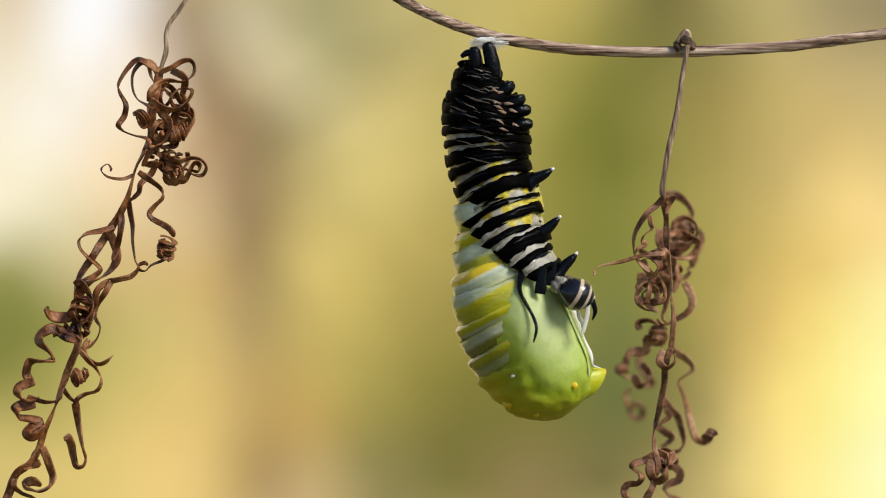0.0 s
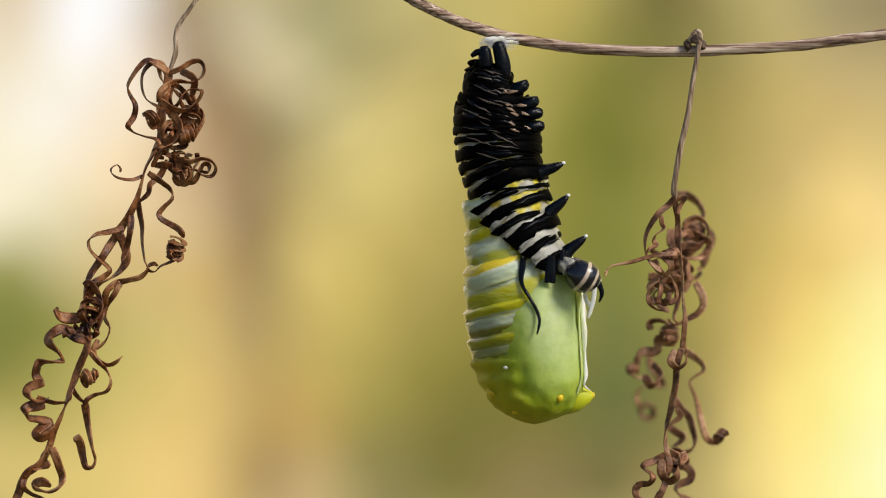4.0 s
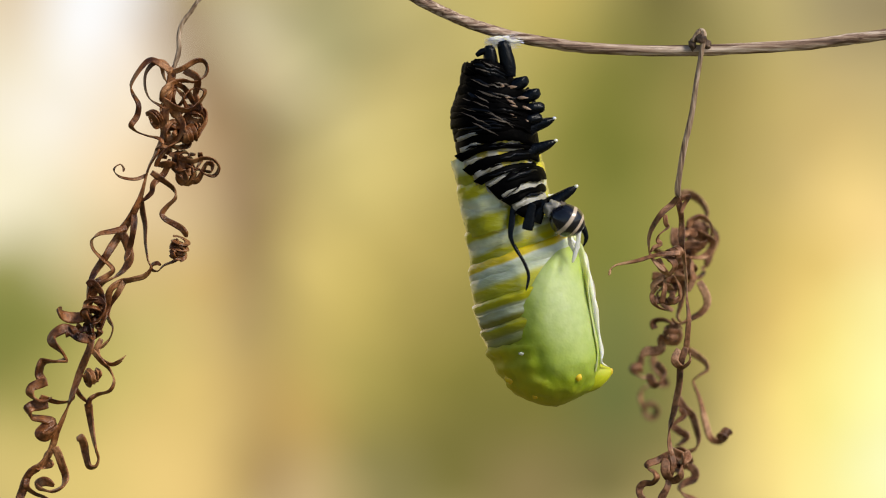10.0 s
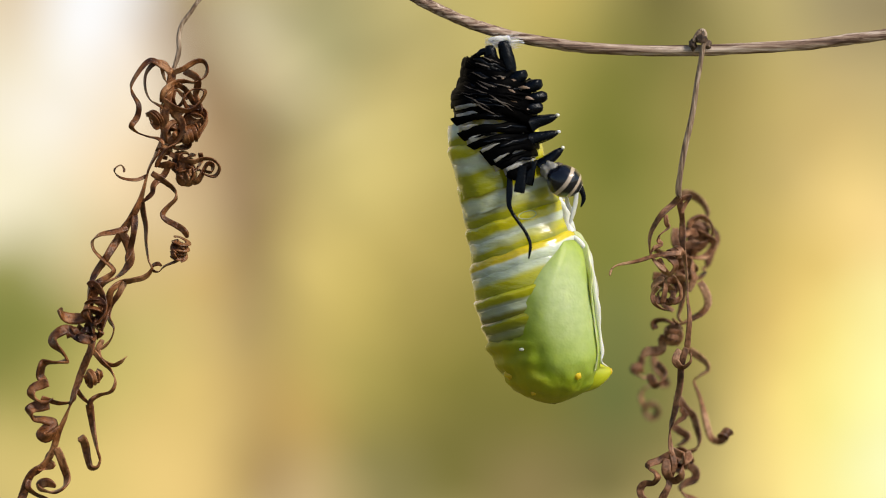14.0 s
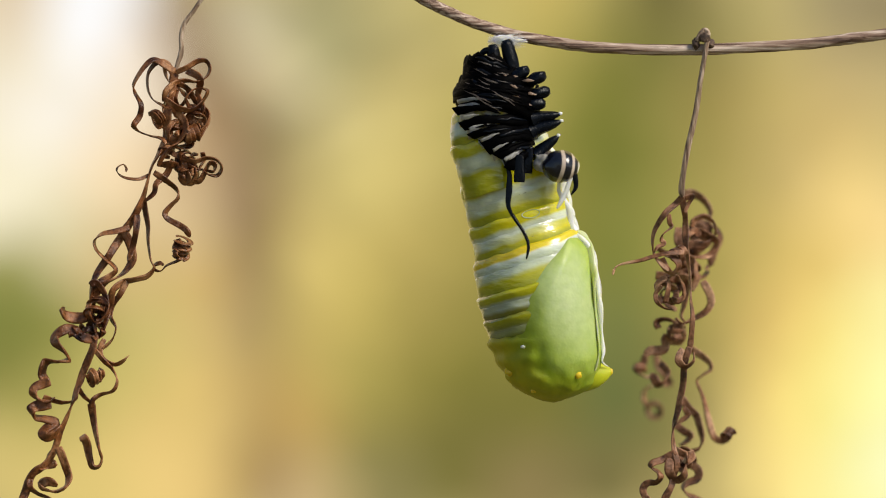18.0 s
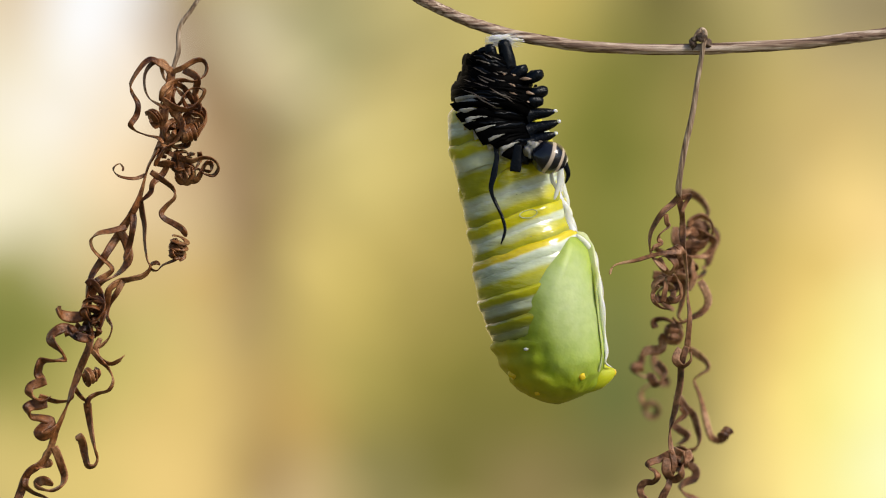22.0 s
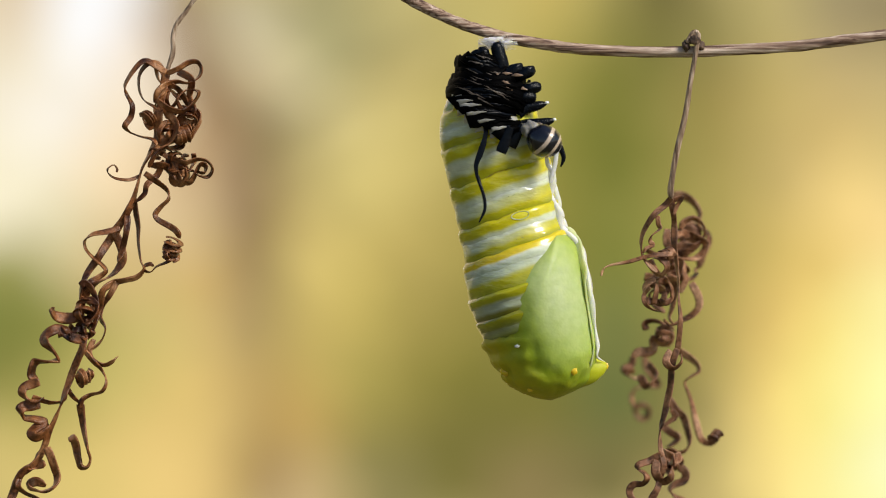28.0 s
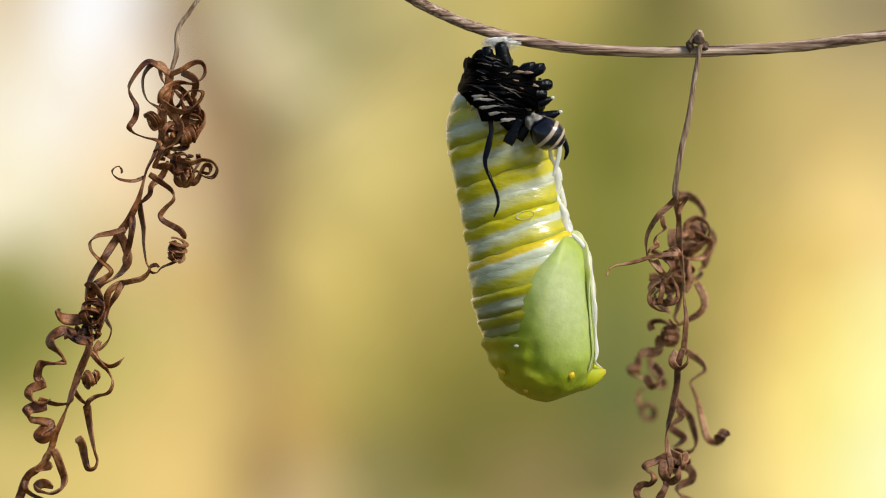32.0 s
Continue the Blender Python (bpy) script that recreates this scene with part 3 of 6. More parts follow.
LEFT_CURLS = [
    ([(-28.74, 18.96), (-29.64, 19.38), (-30.96, 20.1), (-32.04, 19.26), (-33.12, 17.46), (-32.94, 16.56), (-32.34, 15.36), (-32.46, 14.16), (-33.12, 13.14), (-32.64, 12.54), (-31.44, 12.06), (-30.24, 11.76), (-29.64, 11.16)], 0.46, -0.4, "curl"),
    ([(-29.04, 18.66), (-29.64, 19.74), (-30.72, 19.74), (-31.56, 18.66), (-31.62, 17.16), (-31.14, 15.96), (-30.24, 15.36), (-29.04, 14.76)], 0.42, 0.3, "curl"),
    ([(-29.88, 19.38), (-29.76, 18.78), (-29.58, 18.18), (-29.4, 17.76)], 0.4, -0.5, "curl"),
    ([(-28.56, 18.78), (-27.54, 19.26), (-26.34, 19.98), (-25.44, 19.98), (-25.02, 19.26), (-25.32, 18.36), (-26.34, 17.76), (-27.54, 17.88), (-28.74, 17.58), (-29.64, 16.86), (-30, 15.66)], 0.42, -0.3, "curl"),
    ([(-29.04, 17.76), (-28.14, 17.46), (-27.24, 16.86), (-26.34, 15.36), (-25.14, 14.46), (-25.56, 12.96), (-26.64, 12.06), (-27.84, 12.96), (-29.04, 12.66)], 0.5, 0.4, "curl"),
    ([(-29.76, 15.96), (-28.44, 15.06), (-26.94, 14.76), (-25.74, 15.78), (-25.32, 16.86), (-26.64, 16.98), (-27.54, 15.96), (-26.94, 14.76), (-25.92, 14.1)], 0.46, -0.7, "curl"),
    ([(-28.32, 17.58), (-28.74, 16.14), (-28.32, 15.18), (-27.72, 15.66), (-27.48, 16.86), (-27.96, 17.58)], 0.4, 0.7, "curl"),
    ([(-29.04, 15.06), (-28.14, 14.16), (-27.54, 12.96), (-28.32, 11.46), (-29.34, 10.74), (-30.06, 9.66), (-30.54, 8.76)], 0.55, -0.5, "curl"),
    ([(-27.84, 12.06), (-29.04, 10.98), (-29.94, 9.96), (-30.36, 9.06), (-29.64, 8.94), (-28.92, 9.54)], 0.5, 0.2, "curl"),
    ([(-27.24, 15.06), (-26.04, 14.76), (-25.32, 13.74), (-25.92, 12.36), (-26.34, 11.46)], 0.6, 0.6, "curl"),
    ([(-31.44, 7.86), (-32.64, 7.44), (-34.14, 7.62), (-34.86, 8.16), (-34.86, 8.64), (-34.26, 9), (-33.9, 8.58), (-33.96, 8.22)], 0.3, 0.0, "curl"),
    ([(-30.96, 8.16), (-29.64, 7.26), (-28.56, 6.36), (-28.38, 5.46), (-29.22, 4.56), (-29.82, 3.78), (-29.52, 3.18), (-28.32, 2.58), (-27.54, 1.98), (-27.24, 1.26)], 0.5, -0.3, "curl"),
    ([(-27.54, -0.66), (-28.56, -1.26), (-29.64, -1.74), (-30.24, -2.34), (-30.84, -2.22), (-30.96, -1.74), (-30.36, -1.5), (-29.94, -1.74)], 0.36, 0.2, "curl"),
    ([(-32.04, 5.46), (-31.86, 3.96), (-31.62, 2.46), (-31.56, 0.66), (-31.32, -1.14), (-30.96, -2.04), (-31.74, -2.94), (-32.94, -3.24), (-34.14, -3.54), (-35.34, -4.44), (-35.64, -6.24), (-36.24, -8.04), (-36.84, -9.54)], 0.5, 0.3, "curl"),
    ([(-29.04, 9.36), (-29.64, 7.98), (-30.72, 6.96), (-30.96, 5.94), (-32.04, 4.98)], 0.5, -0.4, "curl"),
    ([(-33.54, 2.28), (-35.04, 1.86), (-36.54, 1.56), (-37.26, 0.96), (-37.14, 0.06), (-36.36, -0.84), (-35.34, -1.74), (-35.04, -2.34), (-35.76, -2.94), (-36.84, -3.54), (-37.74, -4.74)], 0.46, -0.5, "curl"),
    ([(-34.32, 2.16), (-33.54, 0.66), (-33.24, -0.84), (-33.72, -2.04), (-34.74, -2.94), (-35.94, -3.54), (-36.84, -4.26), (-37.44, -5.34)], 0.66, 0.2, "curl"),
    ([(-32.76, 3.66), (-32.88, 1.86), (-33.24, 0.06), (-33.72, -1.26)], 0.5, -0.3, "curl"),
    ([(-37.74, -3.84), (-37.14, -3.54), (-36.24, -4.74), (-35.94, -6.24), (-36.54, -7.44), (-37.44, -7.74), (-38.04, -6.84), (-37.74, -5.64), (-36.72, -5.34), (-35.88, -5.82)], 0.55, -0.6, "curl"),
    ([(-33.84, -3.42), (-34.56, -4.74), (-35.28, -5.94), (-35.52, -7.26), (-35.04, -8.34), (-35.46, -9.66), (-36.48, -10.62)], 0.46, 0.4, "curl"),
    ([(-38.04, -7.26), (-39.36, -7.32), (-40.32, -7.14), (-40.68, -6.72), (-40.44, -6.42)], 0.85, 0.3, "curl"),
    ([(-37.32, -9.66), (-38.64, -9.3), (-39.84, -8.46), (-40.74, -8.7), (-41.52, -9.36), (-41.22, -10.14), (-40.44, -11.04), (-40.02, -11.76), (-41.04, -11.94), (-42.24, -11.94), (-42.72, -12.54), (-42.84, -13.44), (-42.12, -14.22)], 0.8, -0.3, "curl"),
    ([(-42, -14.1), (-42.84, -14.34), (-43.62, -14.7), (-43.8, -15.36), (-43.32, -15.9), (-42.36, -16.26), (-41.52, -15.78)], 0.72, -0.6, "curl"),
    ([(-42.72, -15.66), (-41.76, -16.02), (-40.74, -16.26), (-39.54, -16.14), (-39.12, -15.54)], 0.42, 0.2, "curl"),
    ([(-41.88, -16.44), (-43.32, -16.62), (-44.04, -17.1), (-43.68, -17.82), (-42.48, -18.06), (-41.52, -18.42), (-42.24, -18.9), (-42.84, -19.5), (-42.24, -20.04), (-41.28, -19.44), (-40.74, -18.66)], 0.85, -0.2, "curl"),
    ([(-36.24, -9.54), (-36.72, -10.74), (-36.36, -11.7), (-35.16, -12.24), (-34.2, -11.82), (-33.66, -11.34)], 0.42, 0.2, "curl"),
    ([(-37.26, -10.74), (-36.24, -11.94), (-35.34, -12.84), (-34.86, -14.04), (-35.34, -15.06), (-36.54, -15.42), (-37.44, -16.02), (-37.62, -16.86)], 0.46, -0.4, "curl"),
    ([(-37.62, -16.44), (-37.44, -17.94), (-37.14, -19.74), (-36.84, -21.24), (-36.54, -22.26), (-36.84, -23.1), (-37.56, -23.1), (-37.86, -22.14), (-38.04, -20.94), (-38.34, -20.16), (-38.7, -19.86)], 0.72, 0.0, "curl"),
    ([(-39.06, -14.64), (-38.52, -15.54), (-37.56, -16.38)], 0.42, 0.2, "curl"),
    ([(-41.16, -21.06), (-40.44, -22.74), (-40.02, -24.24), (-40.44, -25.26), (-41.52, -25.74), (-42.72, -25.5), (-43.14, -25.02), (-42.24, -24.72), (-41.22, -25.14)], 0.7, -0.3, "curl"),
    ([(-41.64, -21.42), (-42.12, -22.26), (-41.52, -22.86), (-42.36, -23.1), (-43.08, -23.46)], 0.46, 0.3, "curl"),
    ([(-44.04, -24.24), (-44.16, -25.26), (-43.32, -25.98), (-42, -26.46), (-41.04, -27.24)], 0.46, 0.3, "curl"),
]
LEFT_COILS = [
    ((-30.66, 13.98), 0.72, 3, (0.7, 0.5, 0.6), 1.0, 0.5, -0.3),
    ((-26.94, 12.3), 0.9, 3, (1, 0.4, 0.2), 1.5, 0.55, -0.4),
    ((-28.02, 0.18), 0.85, 4, (-0.35, 0.3, -1), 2.1, 0.5, 0.0),
    ((-26.34, 14.16), 0.85, 2.4, (0.2, 0.9, 1), 1.6, 0.45, 0.3),
    ((-36.96, -5.94), 1.0, 2.5, (0.3, 0.6, 1), 2.6, 0.5, 0.2),
    ((-37.44, -13.62), 0.75, 2.5, (1, 0.7, 0.2), 1.2, 0.42, 0.1),
    ((-39.12, -8.64), 0.55, 2, (1, 0.2, 0.2), 1.8, 0.5, 0.2),
    ((-37.14, -8.04), 0.8, 2, (0.1, 0.6, 1), 1.4, 0.46, 0.4),
    ((-29.52, 10.74), 0.8, 2, (0.4, 0.6, 1), 1.4, 0.44, 0.5),
]
LEFT_CURLS.append(([(-30, 8.94), (-29.04, 9.06), (-28.08, 8.58), (-27.24, 7.74), (-27.72, 7.14), (-28.32, 7.74)], 0.6, 0.1, "curl"))
LEFT_CURLS.append(([(-29.04, 10.14), (-27.96, 9.66), (-26.64, 9.3), (-25.44, 9.66), (-24.36, 9.48), (-23.76, 8.64), (-24.24, 7.8), (-25.2, 7.92), (-25.92, 8.46), (-26.64, 8.1)], 0.46, -0.3, "curl"))
LEFT_CURLS.append(([(-29.28, 9.42), (-28.32, 8.46), (-27.24, 7.38), (-26.28, 7.14), (-25.68, 7.86), (-25.08, 9.06), (-24.48, 8.94), (-24.6, 8.22), (-25.32, 8.34)], 0.5, 0.2, "curl"))
LEFT_CURLS.append(([(-28.44, 10.38), (-27.72, 9.06), (-27.96, 7.74), (-27.12, 6.9), (-26.4, 7.98), (-26.76, 9.06)], 0.62, -0.1, "curl"))
LEFT_CURLS.append(([(-29.52, 12.54), (-30, 13.14), (-30.48, 13.02), (-31.08, 13.62)], 0.5, 0.0, "curl"))
LEFT_CURLS += tangle((-27.72, 15.66), 2.3, 2.9, 2, 0.5, 13) + tangle((-27.96, 11.76), 2.0, 1.8, 4, 0.3, 14) + tangle((-27, 8.7), 1.6, 1.5, 5, 0.3, 15)
LEFT_CURLS += tangle((-36.84, -5.94), 1.4, 2.6, 1, 0.3, 16) + tangle((-37.44, -13.62), 1.0, 1.0, 2, 0.2, 17) + tangle((-37.74, -8.94), 1.6, 0.9, 3, 0.4, 18) + tangle((-28.14, 0.06), 0.9, 1.0, 4, 0.1, 19)
left_tendril = tendril("dried_tendril", "dried brown corkscrew tendril hanging from the vine, tangled and curled", (-25.92, 0.3, 26.46), LEFT_STEM, LEFT_CURLS, LEFT_COILS, TENDRIL)

RIGHT_STEM = [
    ([(26.64, 22.02), (27, 22.62), (27.54, 23.16), (27.78, 22.62), (27.48, 20.46), (27, 17.46), (26.52, 14.46), (25.86, 11.46), (25.38, 9.06), (25.08, 6.66), (25.08, 5.46)], 0.40, -0.1, "stem"),
    ([(25.08, 5.7), (25.32, 3.96), (25.44, 2.46), (25.5, 0.66), (25.68, -1.14), (25.92, -3.54), (25.98, -5.34), (26.16, -7.14), (26.04, -8.94), (25.86, -10.74)], 0.42, 1.6, "axis"),
    ([(25.86, -10.44), (25.26, -12.54), (25.14, -14.34), (24.78, -16.14), (24.36, -17.94), (24.06, -19.14), (24.12, -20.94), (24.48, -22.74), (24.06, -24.24), (23.76, -25.44), (23.04, -26.94), (22.56, -29.34), (21.96, -33.54)], 0.48, 1.2, "axis"),
]
RIGHT_CURLS = [
    ([(25.14, 5.64), (24.36, 4.74), (23.28, 3.78), (22.26, 2.16), (21.9, 0.66), (22.08, -0.54), (22.74, -1.5), (23.64, -2.34)], 0.4, 0, "curl"),
    ([(25.14, 5.64), (26.16, 5.88), (27.36, 5.16), (28.08, 3.96), (27.96, 2.76), (28.86, 1.98), (29.1, 0.96), (28.38, -0.54), (28.08, -1.86)], 0.62, 7.5, "curl"),
    ([(25.38, 5.34), (26.28, 5.58), (25.68, 4.74), (25.32, 3.78)], 0.42, 0.5, "curl"),
    ([(23.64, 3.66), (23.76, 2.76), (23.94, 2.28), (23.04, 1.56), (22.86, 0.96), (23.16, 0.54), (22.44, 0.18), (22.14, -0.3)], 0.34, 0.2, "curl"),
    ([(25.26, -0.42), (23.46, -0.48), (21.96, -0.84), (20.46, -1.26), (18.66, -1.62), (17.94, -2.04), (17.7, -2.76)], 0.34, 0, "curl"),
    ([(22.44, 0.06), (23.46, -0.48), (24.96, -0.54), (26.46, -0.84), (27.84, -0.66)], 0.4, 5.6, "curl"),
    ([(22.86, -1.02), (23.28, -2.04), (24.06, -2.64), (24.72, -1.74), (24, -0.9), (23.28, -0.84)], 0.5, 0.5, "curl"),
    ([(22.26, -2.82), (23.64, -3.06), (24.84, -3.54), (24.48, -4.5), (23.52, -4.14), (22.8, -4.74), (23.46, -5.82), (24.48, -6.54)], 0.6, 4.7, "curl"),
    ([(22.92, -3.96), (22.26, -4.74), (22.38, -5.64), (23.16, -6.3), (24.12, -6.48)], 0.28, 0.2, "curl"),
    ([(27.24, -3.42), (27.96, -4.74), (28.08, -5.94), (27.42, -6.84), (26.28, -7.44), (25.08, -7.92), (24.36, -7.32)], 0.55, 4.2, "curl"),
    ([(24.96, -2.34), (25.44, -4.14), (25.26, -5.94), (24.96, -7.14), (25.44, -7.86)], 0.6, 4.2, "curl"),
    ([(26.76, 0.96), (25.86, 0.06), (25.26, -1.26), (25.86, -2.64), (27.06, -3.06), (27.96, -2.34)], 0.65, 6.5, "curl"),
    ([(22.56, -8.46), (22.44, -7.74), (23.46, -7.5), (24.66, -8.04), (25.32, -8.94), (24.96, -9.78), (24, -9.84), (23.28, -9.42), (23.28, -10.44), (22.68, -10.8), (21.66, -10.86), (21, -11.46)], 0.6, 12.6, "curl"),
    ([(21.12, -11.34), (20.94, -12.24), (20.16, -12.54), (20.22, -13.08), (21.36, -13.62), (22.08, -13.26)], 0.62, 24.0, "curl"),
    ([(22.26, -11.22), (22.56, -12.54), (23.4, -13.62), (23.76, -14.34), (22.56, -14.4), (21.42, -14.7), (20.94, -15.54), (21.24, -16.74)], 0.55, 36.0, "curl"),
    ([(25.86, -10.56), (27.12, -11.34), (27.96, -12.06), (28.08, -12.84), (27.24, -13.44), (26.64, -14.04), (27.06, -15.24), (27.54, -16.74), (27.96, -18.54), (28.44, -20.04), (29.28, -20.46), (30, -20.16), (30.48, -19.26)], 0.5, 6.5, "curl"),
    ([(25.08, -10.62), (24.66, -11.82), (25.38, -12.54), (26.22, -11.94), (26.28, -11.04)], 0.5, 0.4, "curl"),
    ([(24.78, -15.54), (25.56, -16.74), (26.52, -17.64), (26.94, -18.84), (27.18, -20.34), (26.76, -21.24), (25.56, -21.6)], 0.55, 5.6, "curl"),
    ([(25.2, -16.86), (25.68, -17.64), (24.96, -18.24), (24.24, -18.66)], 0.4, 4.2, "curl"),
    ([(24.24, -18.66), (25.26, -19.44), (25.98, -19.86), (25.32, -20.64), (24.66, -20.82)], 0.55, 6.1, "curl"),
    ([(24.36, -21.54), (22.92, -22.38), (21.96, -22.74), (21.66, -23.22), (22.44, -23.64), (22.74, -24.24), (22.26, -24.84), (21.36, -24.9), (20.88, -25.5), (21.12, -26.34), (22.08, -27.06)], 0.46, 0.6, "curl"),
    ([(25.68, -22.62), (26.76, -23.52), (26.64, -24.42), (25.56, -24.9), (25.14, -25.5), (25.86, -26.22), (27.18, -26.7)], 0.6, 4.7, "curl"),
    ([(23.76, -22.26), (23.64, -23.64), (24.36, -24.54), (25.26, -24.06), (25.44, -23.04)], 0.6, 0.7, "curl"),
]
RIGHT_COILS = [
    ((26.88, 1.74), 1.0, 2.5, (0.5, 1, 0.3), 1.4, 0.62, 7.5),
    ((26.28, 0.06), 0.9, 2.5, (1, 0.6, 0.3), 2.2, 0.6, 5.6),
    ((27.78, -2.1), 0.95, 2.5, (0.3, 1, 0.2), 1.5, 0.6, 7.5),
    ((24.72, -0.42), 0.7, 2, (1, 0.6, 0.5), 1.3, 0.5, 0.8),
    ((25.86, -2.22), 1.1, 2.4, (0.2, 0.8, 1), 2.2, 0.6, 4.7),
    ((23.64, -3.54), 0.8, 2.2, (0.4, 0.6, 1), 2.0, 0.55, 4.2),
    ((24.36, -8.94), 0.8, 2.5, (0.2, 0.5, 1), 1.6, 0.46, 11.5),
    ((22.08, -17.1), 0.95, 1.6, (0.15, 1, 0.1), 0.8, 0.5, 42.0),
    ((30, -19.62), 0.55, 2.4, (0.6, 0.5, 0.7), 1.0, 0.5, 10.4),
    ((25.14, -22.26), 1.1, 2.8, (0.8, 0.6, 0.5), 2.2, 0.65, 4.7),
    ((20.64, -12.66), 0.5, 2, (1, 0.3, 0.3), 1.0, 0.5, 24.0),
]
RIGHT_CURLS += tangle((26.46, 0.96), 2.4, 2.4, 2, 4.5, 3) + tangle((25.86, -2.22), 2.4, 2.0, 2, 4.0, 4) + tangle((24.06, -4.74), 1.4, 2.2, 2, 2.0, 5)
RIGHT_CURLS += tangle((24.36, -8.82), 1.6, 1.6, 1, 5.6, 6) + tangle((25.14, -22.44), 1.7, 1.6, 2, 2.0, 7) + tangle((21.96, -12.54), 1.6, 1.7, 1, 16.0, 8)
right_tendril = tendril("dried_tendril", "dried brown tendril hooked over the vine stem, crumpled into loose coils", (27.54, -0.1, 22.86), RIGHT_STEM, RIGHT_CURLS, RIGHT_COILS, TENDRIL_PALE)

# ---- the pupa ----
# Left and right ends of cross sections from the tail down to the head (mm).
SIDE_L = vecs([(5.28, 21.36), (3.06, 19.14), (0.96, 15.66), (0.36, 12.18), (0.78, 9.06), (1.56, 5.76), (2.16, 2.28), (2.64, -0.24), (2.82, -2.94), (3.24, -5.94), (4.14, -8.94), (5.04, -11.64), (6.24, -14.04), (8.04, -15.36), (9.84, -16.08)])
SIDE_R = vecs([(6.24, 21.54), (7.86, 19.98), (9.18, 17.94), (10.38, 15.3), (11.28, 12.48), (11.94, 9.12), (12.48, 5.64), (12.96, 3.18), (13.92, 0.9), (14.76, -2.94), (15.36, -7.14), (15.6, -10.86), (15.72, -13.26), (14.64, -14.94), (12.12, -16.02)])
PIVOT = Vector((7.78, 0, -10.1))
TAIL = Vector((5.76, 0, 21.42))
STEPS = [k * 0.5 for k in range(65)]

# Every half second: the vine's sway, the tendrils' swing, the pupa's lower body and the old head (mm, degrees).
VINE_X = [-1.65, -1.65, -1.2, -0.82, -0.69, -0.65, -0.46, -0.46, -0.57, -0.62, -0.67, -0.69, -0.32, -0.04, 0.09, -0.28, -0.23, -0.14, 0, -0.09, -0.05, -0.05, 0, 0, -0.09, -0.05, 0.04, 0, 0, 0.09, 0.11, 0.14, 0.17, 0.18, 0.23, 0.28, 0.32, 0.32, 0.23, 0.18, 0.18, 0.18, -0.04, -0.04, 0, -0.04, -0.14, -0.37, -0.6, -0.97, -0.73, -1.19, -1.14, -1.01, -0.89, -0.83, -0.73, -0.46, -0.23, -0.32, -0.18, -0.23, -0.37, -0.23, -0.32]
VINE_Z = [-0.18, -0.09, -0.18, -0.14, -0.09, -0.18, -0.18, -0.18, -0.11, -0.05, 0.02, 0.05, -0.14, -0.09, -0.14, -0, -0.05, 0.05, -0, -0.09, -0.05, -0.05, -0, -0, -0, -0.14, -0, -0.09, -0.05, -0.05, -0.04, -0.02, -0.01, -0, 0.09, 0.05, 0.05, -0, 0.04, -0, 0.05, -0, -0, 0.09, 0.09, 0.09, 0.14, -0, -0.09, -0, 0.09, 0.18, 0.14, 0.04, -0.05, -0.09, -0.18, -0.18, -0.18, -0.14, -0, -0.09, -0.27, -0.23, -0.18]
LEFT_X = [-1.34, -1.29, -0.92, -0.68, -0.49, -0.49, -0.31, -0.25, -0.32, -0.48, -0.64, -0.71, -0.3, 0.02, 0.14, -0.22, -0.2, -0.14, 0, -0.08, 0.01, -0.07, 0, -0.01, -0.05, -0.1, 0.06, 0.03, -0.01, 0.09, 0.1, 0.12, 0.14, 0.15, 0.17, 0.27, 0.26, 0.26, 0.19, 0.06, 0.12, 0.06, -0.08, -0.02, -0.03, -0.04, -0.11, -0.22, -0.51, -0.8, -0.63, -1, -0.95, -0.85, -0.75, -0.71, -0.59, -0.3, -0.06, -0.16, 0.02, -0.15, -0.27, -0.1, -0.23]
LEFT_Z = [0.01, 0.11, 0.04, -0.02, -0.02, -0.11, -0.11, -0.1, -0.07, -0.03, 0.02, 0.05, -0.11, -0.06, -0.11, 0.05, 0.01, 0.03, -0, -0.06, -0.01, 0.04, -0, -0.02, -0.05, -0.09, -0.03, -0.1, -0.06, -0.03, -0.03, -0.02, -0.01, -0.01, -0.02, 0.02, 0, 0.02, -0.02, -0.01, -0.01, -0.02, -0.02, 0.04, 0.04, 0.07, 0.09, 0.01, -0.04, 0.02, 0.13, 0.18, 0.14, 0.06, -0.02, -0.06, -0.13, -0.13, -0.1, -0.11, -0.01, -0.11, -0.17, -0.23, -0.19]
LEFT_TURN = [0.07, 1.07, 0.41, 0.33, 0.3, 0.3, 0.29, 0.04, 0.08, 0.15, 0.22, 0.25, -0.14, 0.04, 0.38, 0.4, 0.62, 0.06, 0, 0.08, 0.07, 0.1, 0, -0.02, -0.07, -0.01, -0.24, 0.03, -0.14, -0.01, -0.05, -0.13, -0.21, -0.25, -0.02, -0.02, -0.04, -0.17, 0.06, -0.25, -0.1, -0.12, 0.2, -0.18, 0.16, -0.18, 0.19, 0.39, 0.51, 1.12, 0.03, 0.88, 0.8, 0.63, 0.46, 0.38, 0.39, 0.49, 0.25, 0.15, -0.04, -0.17, 0.02, 0.3, -0.06]
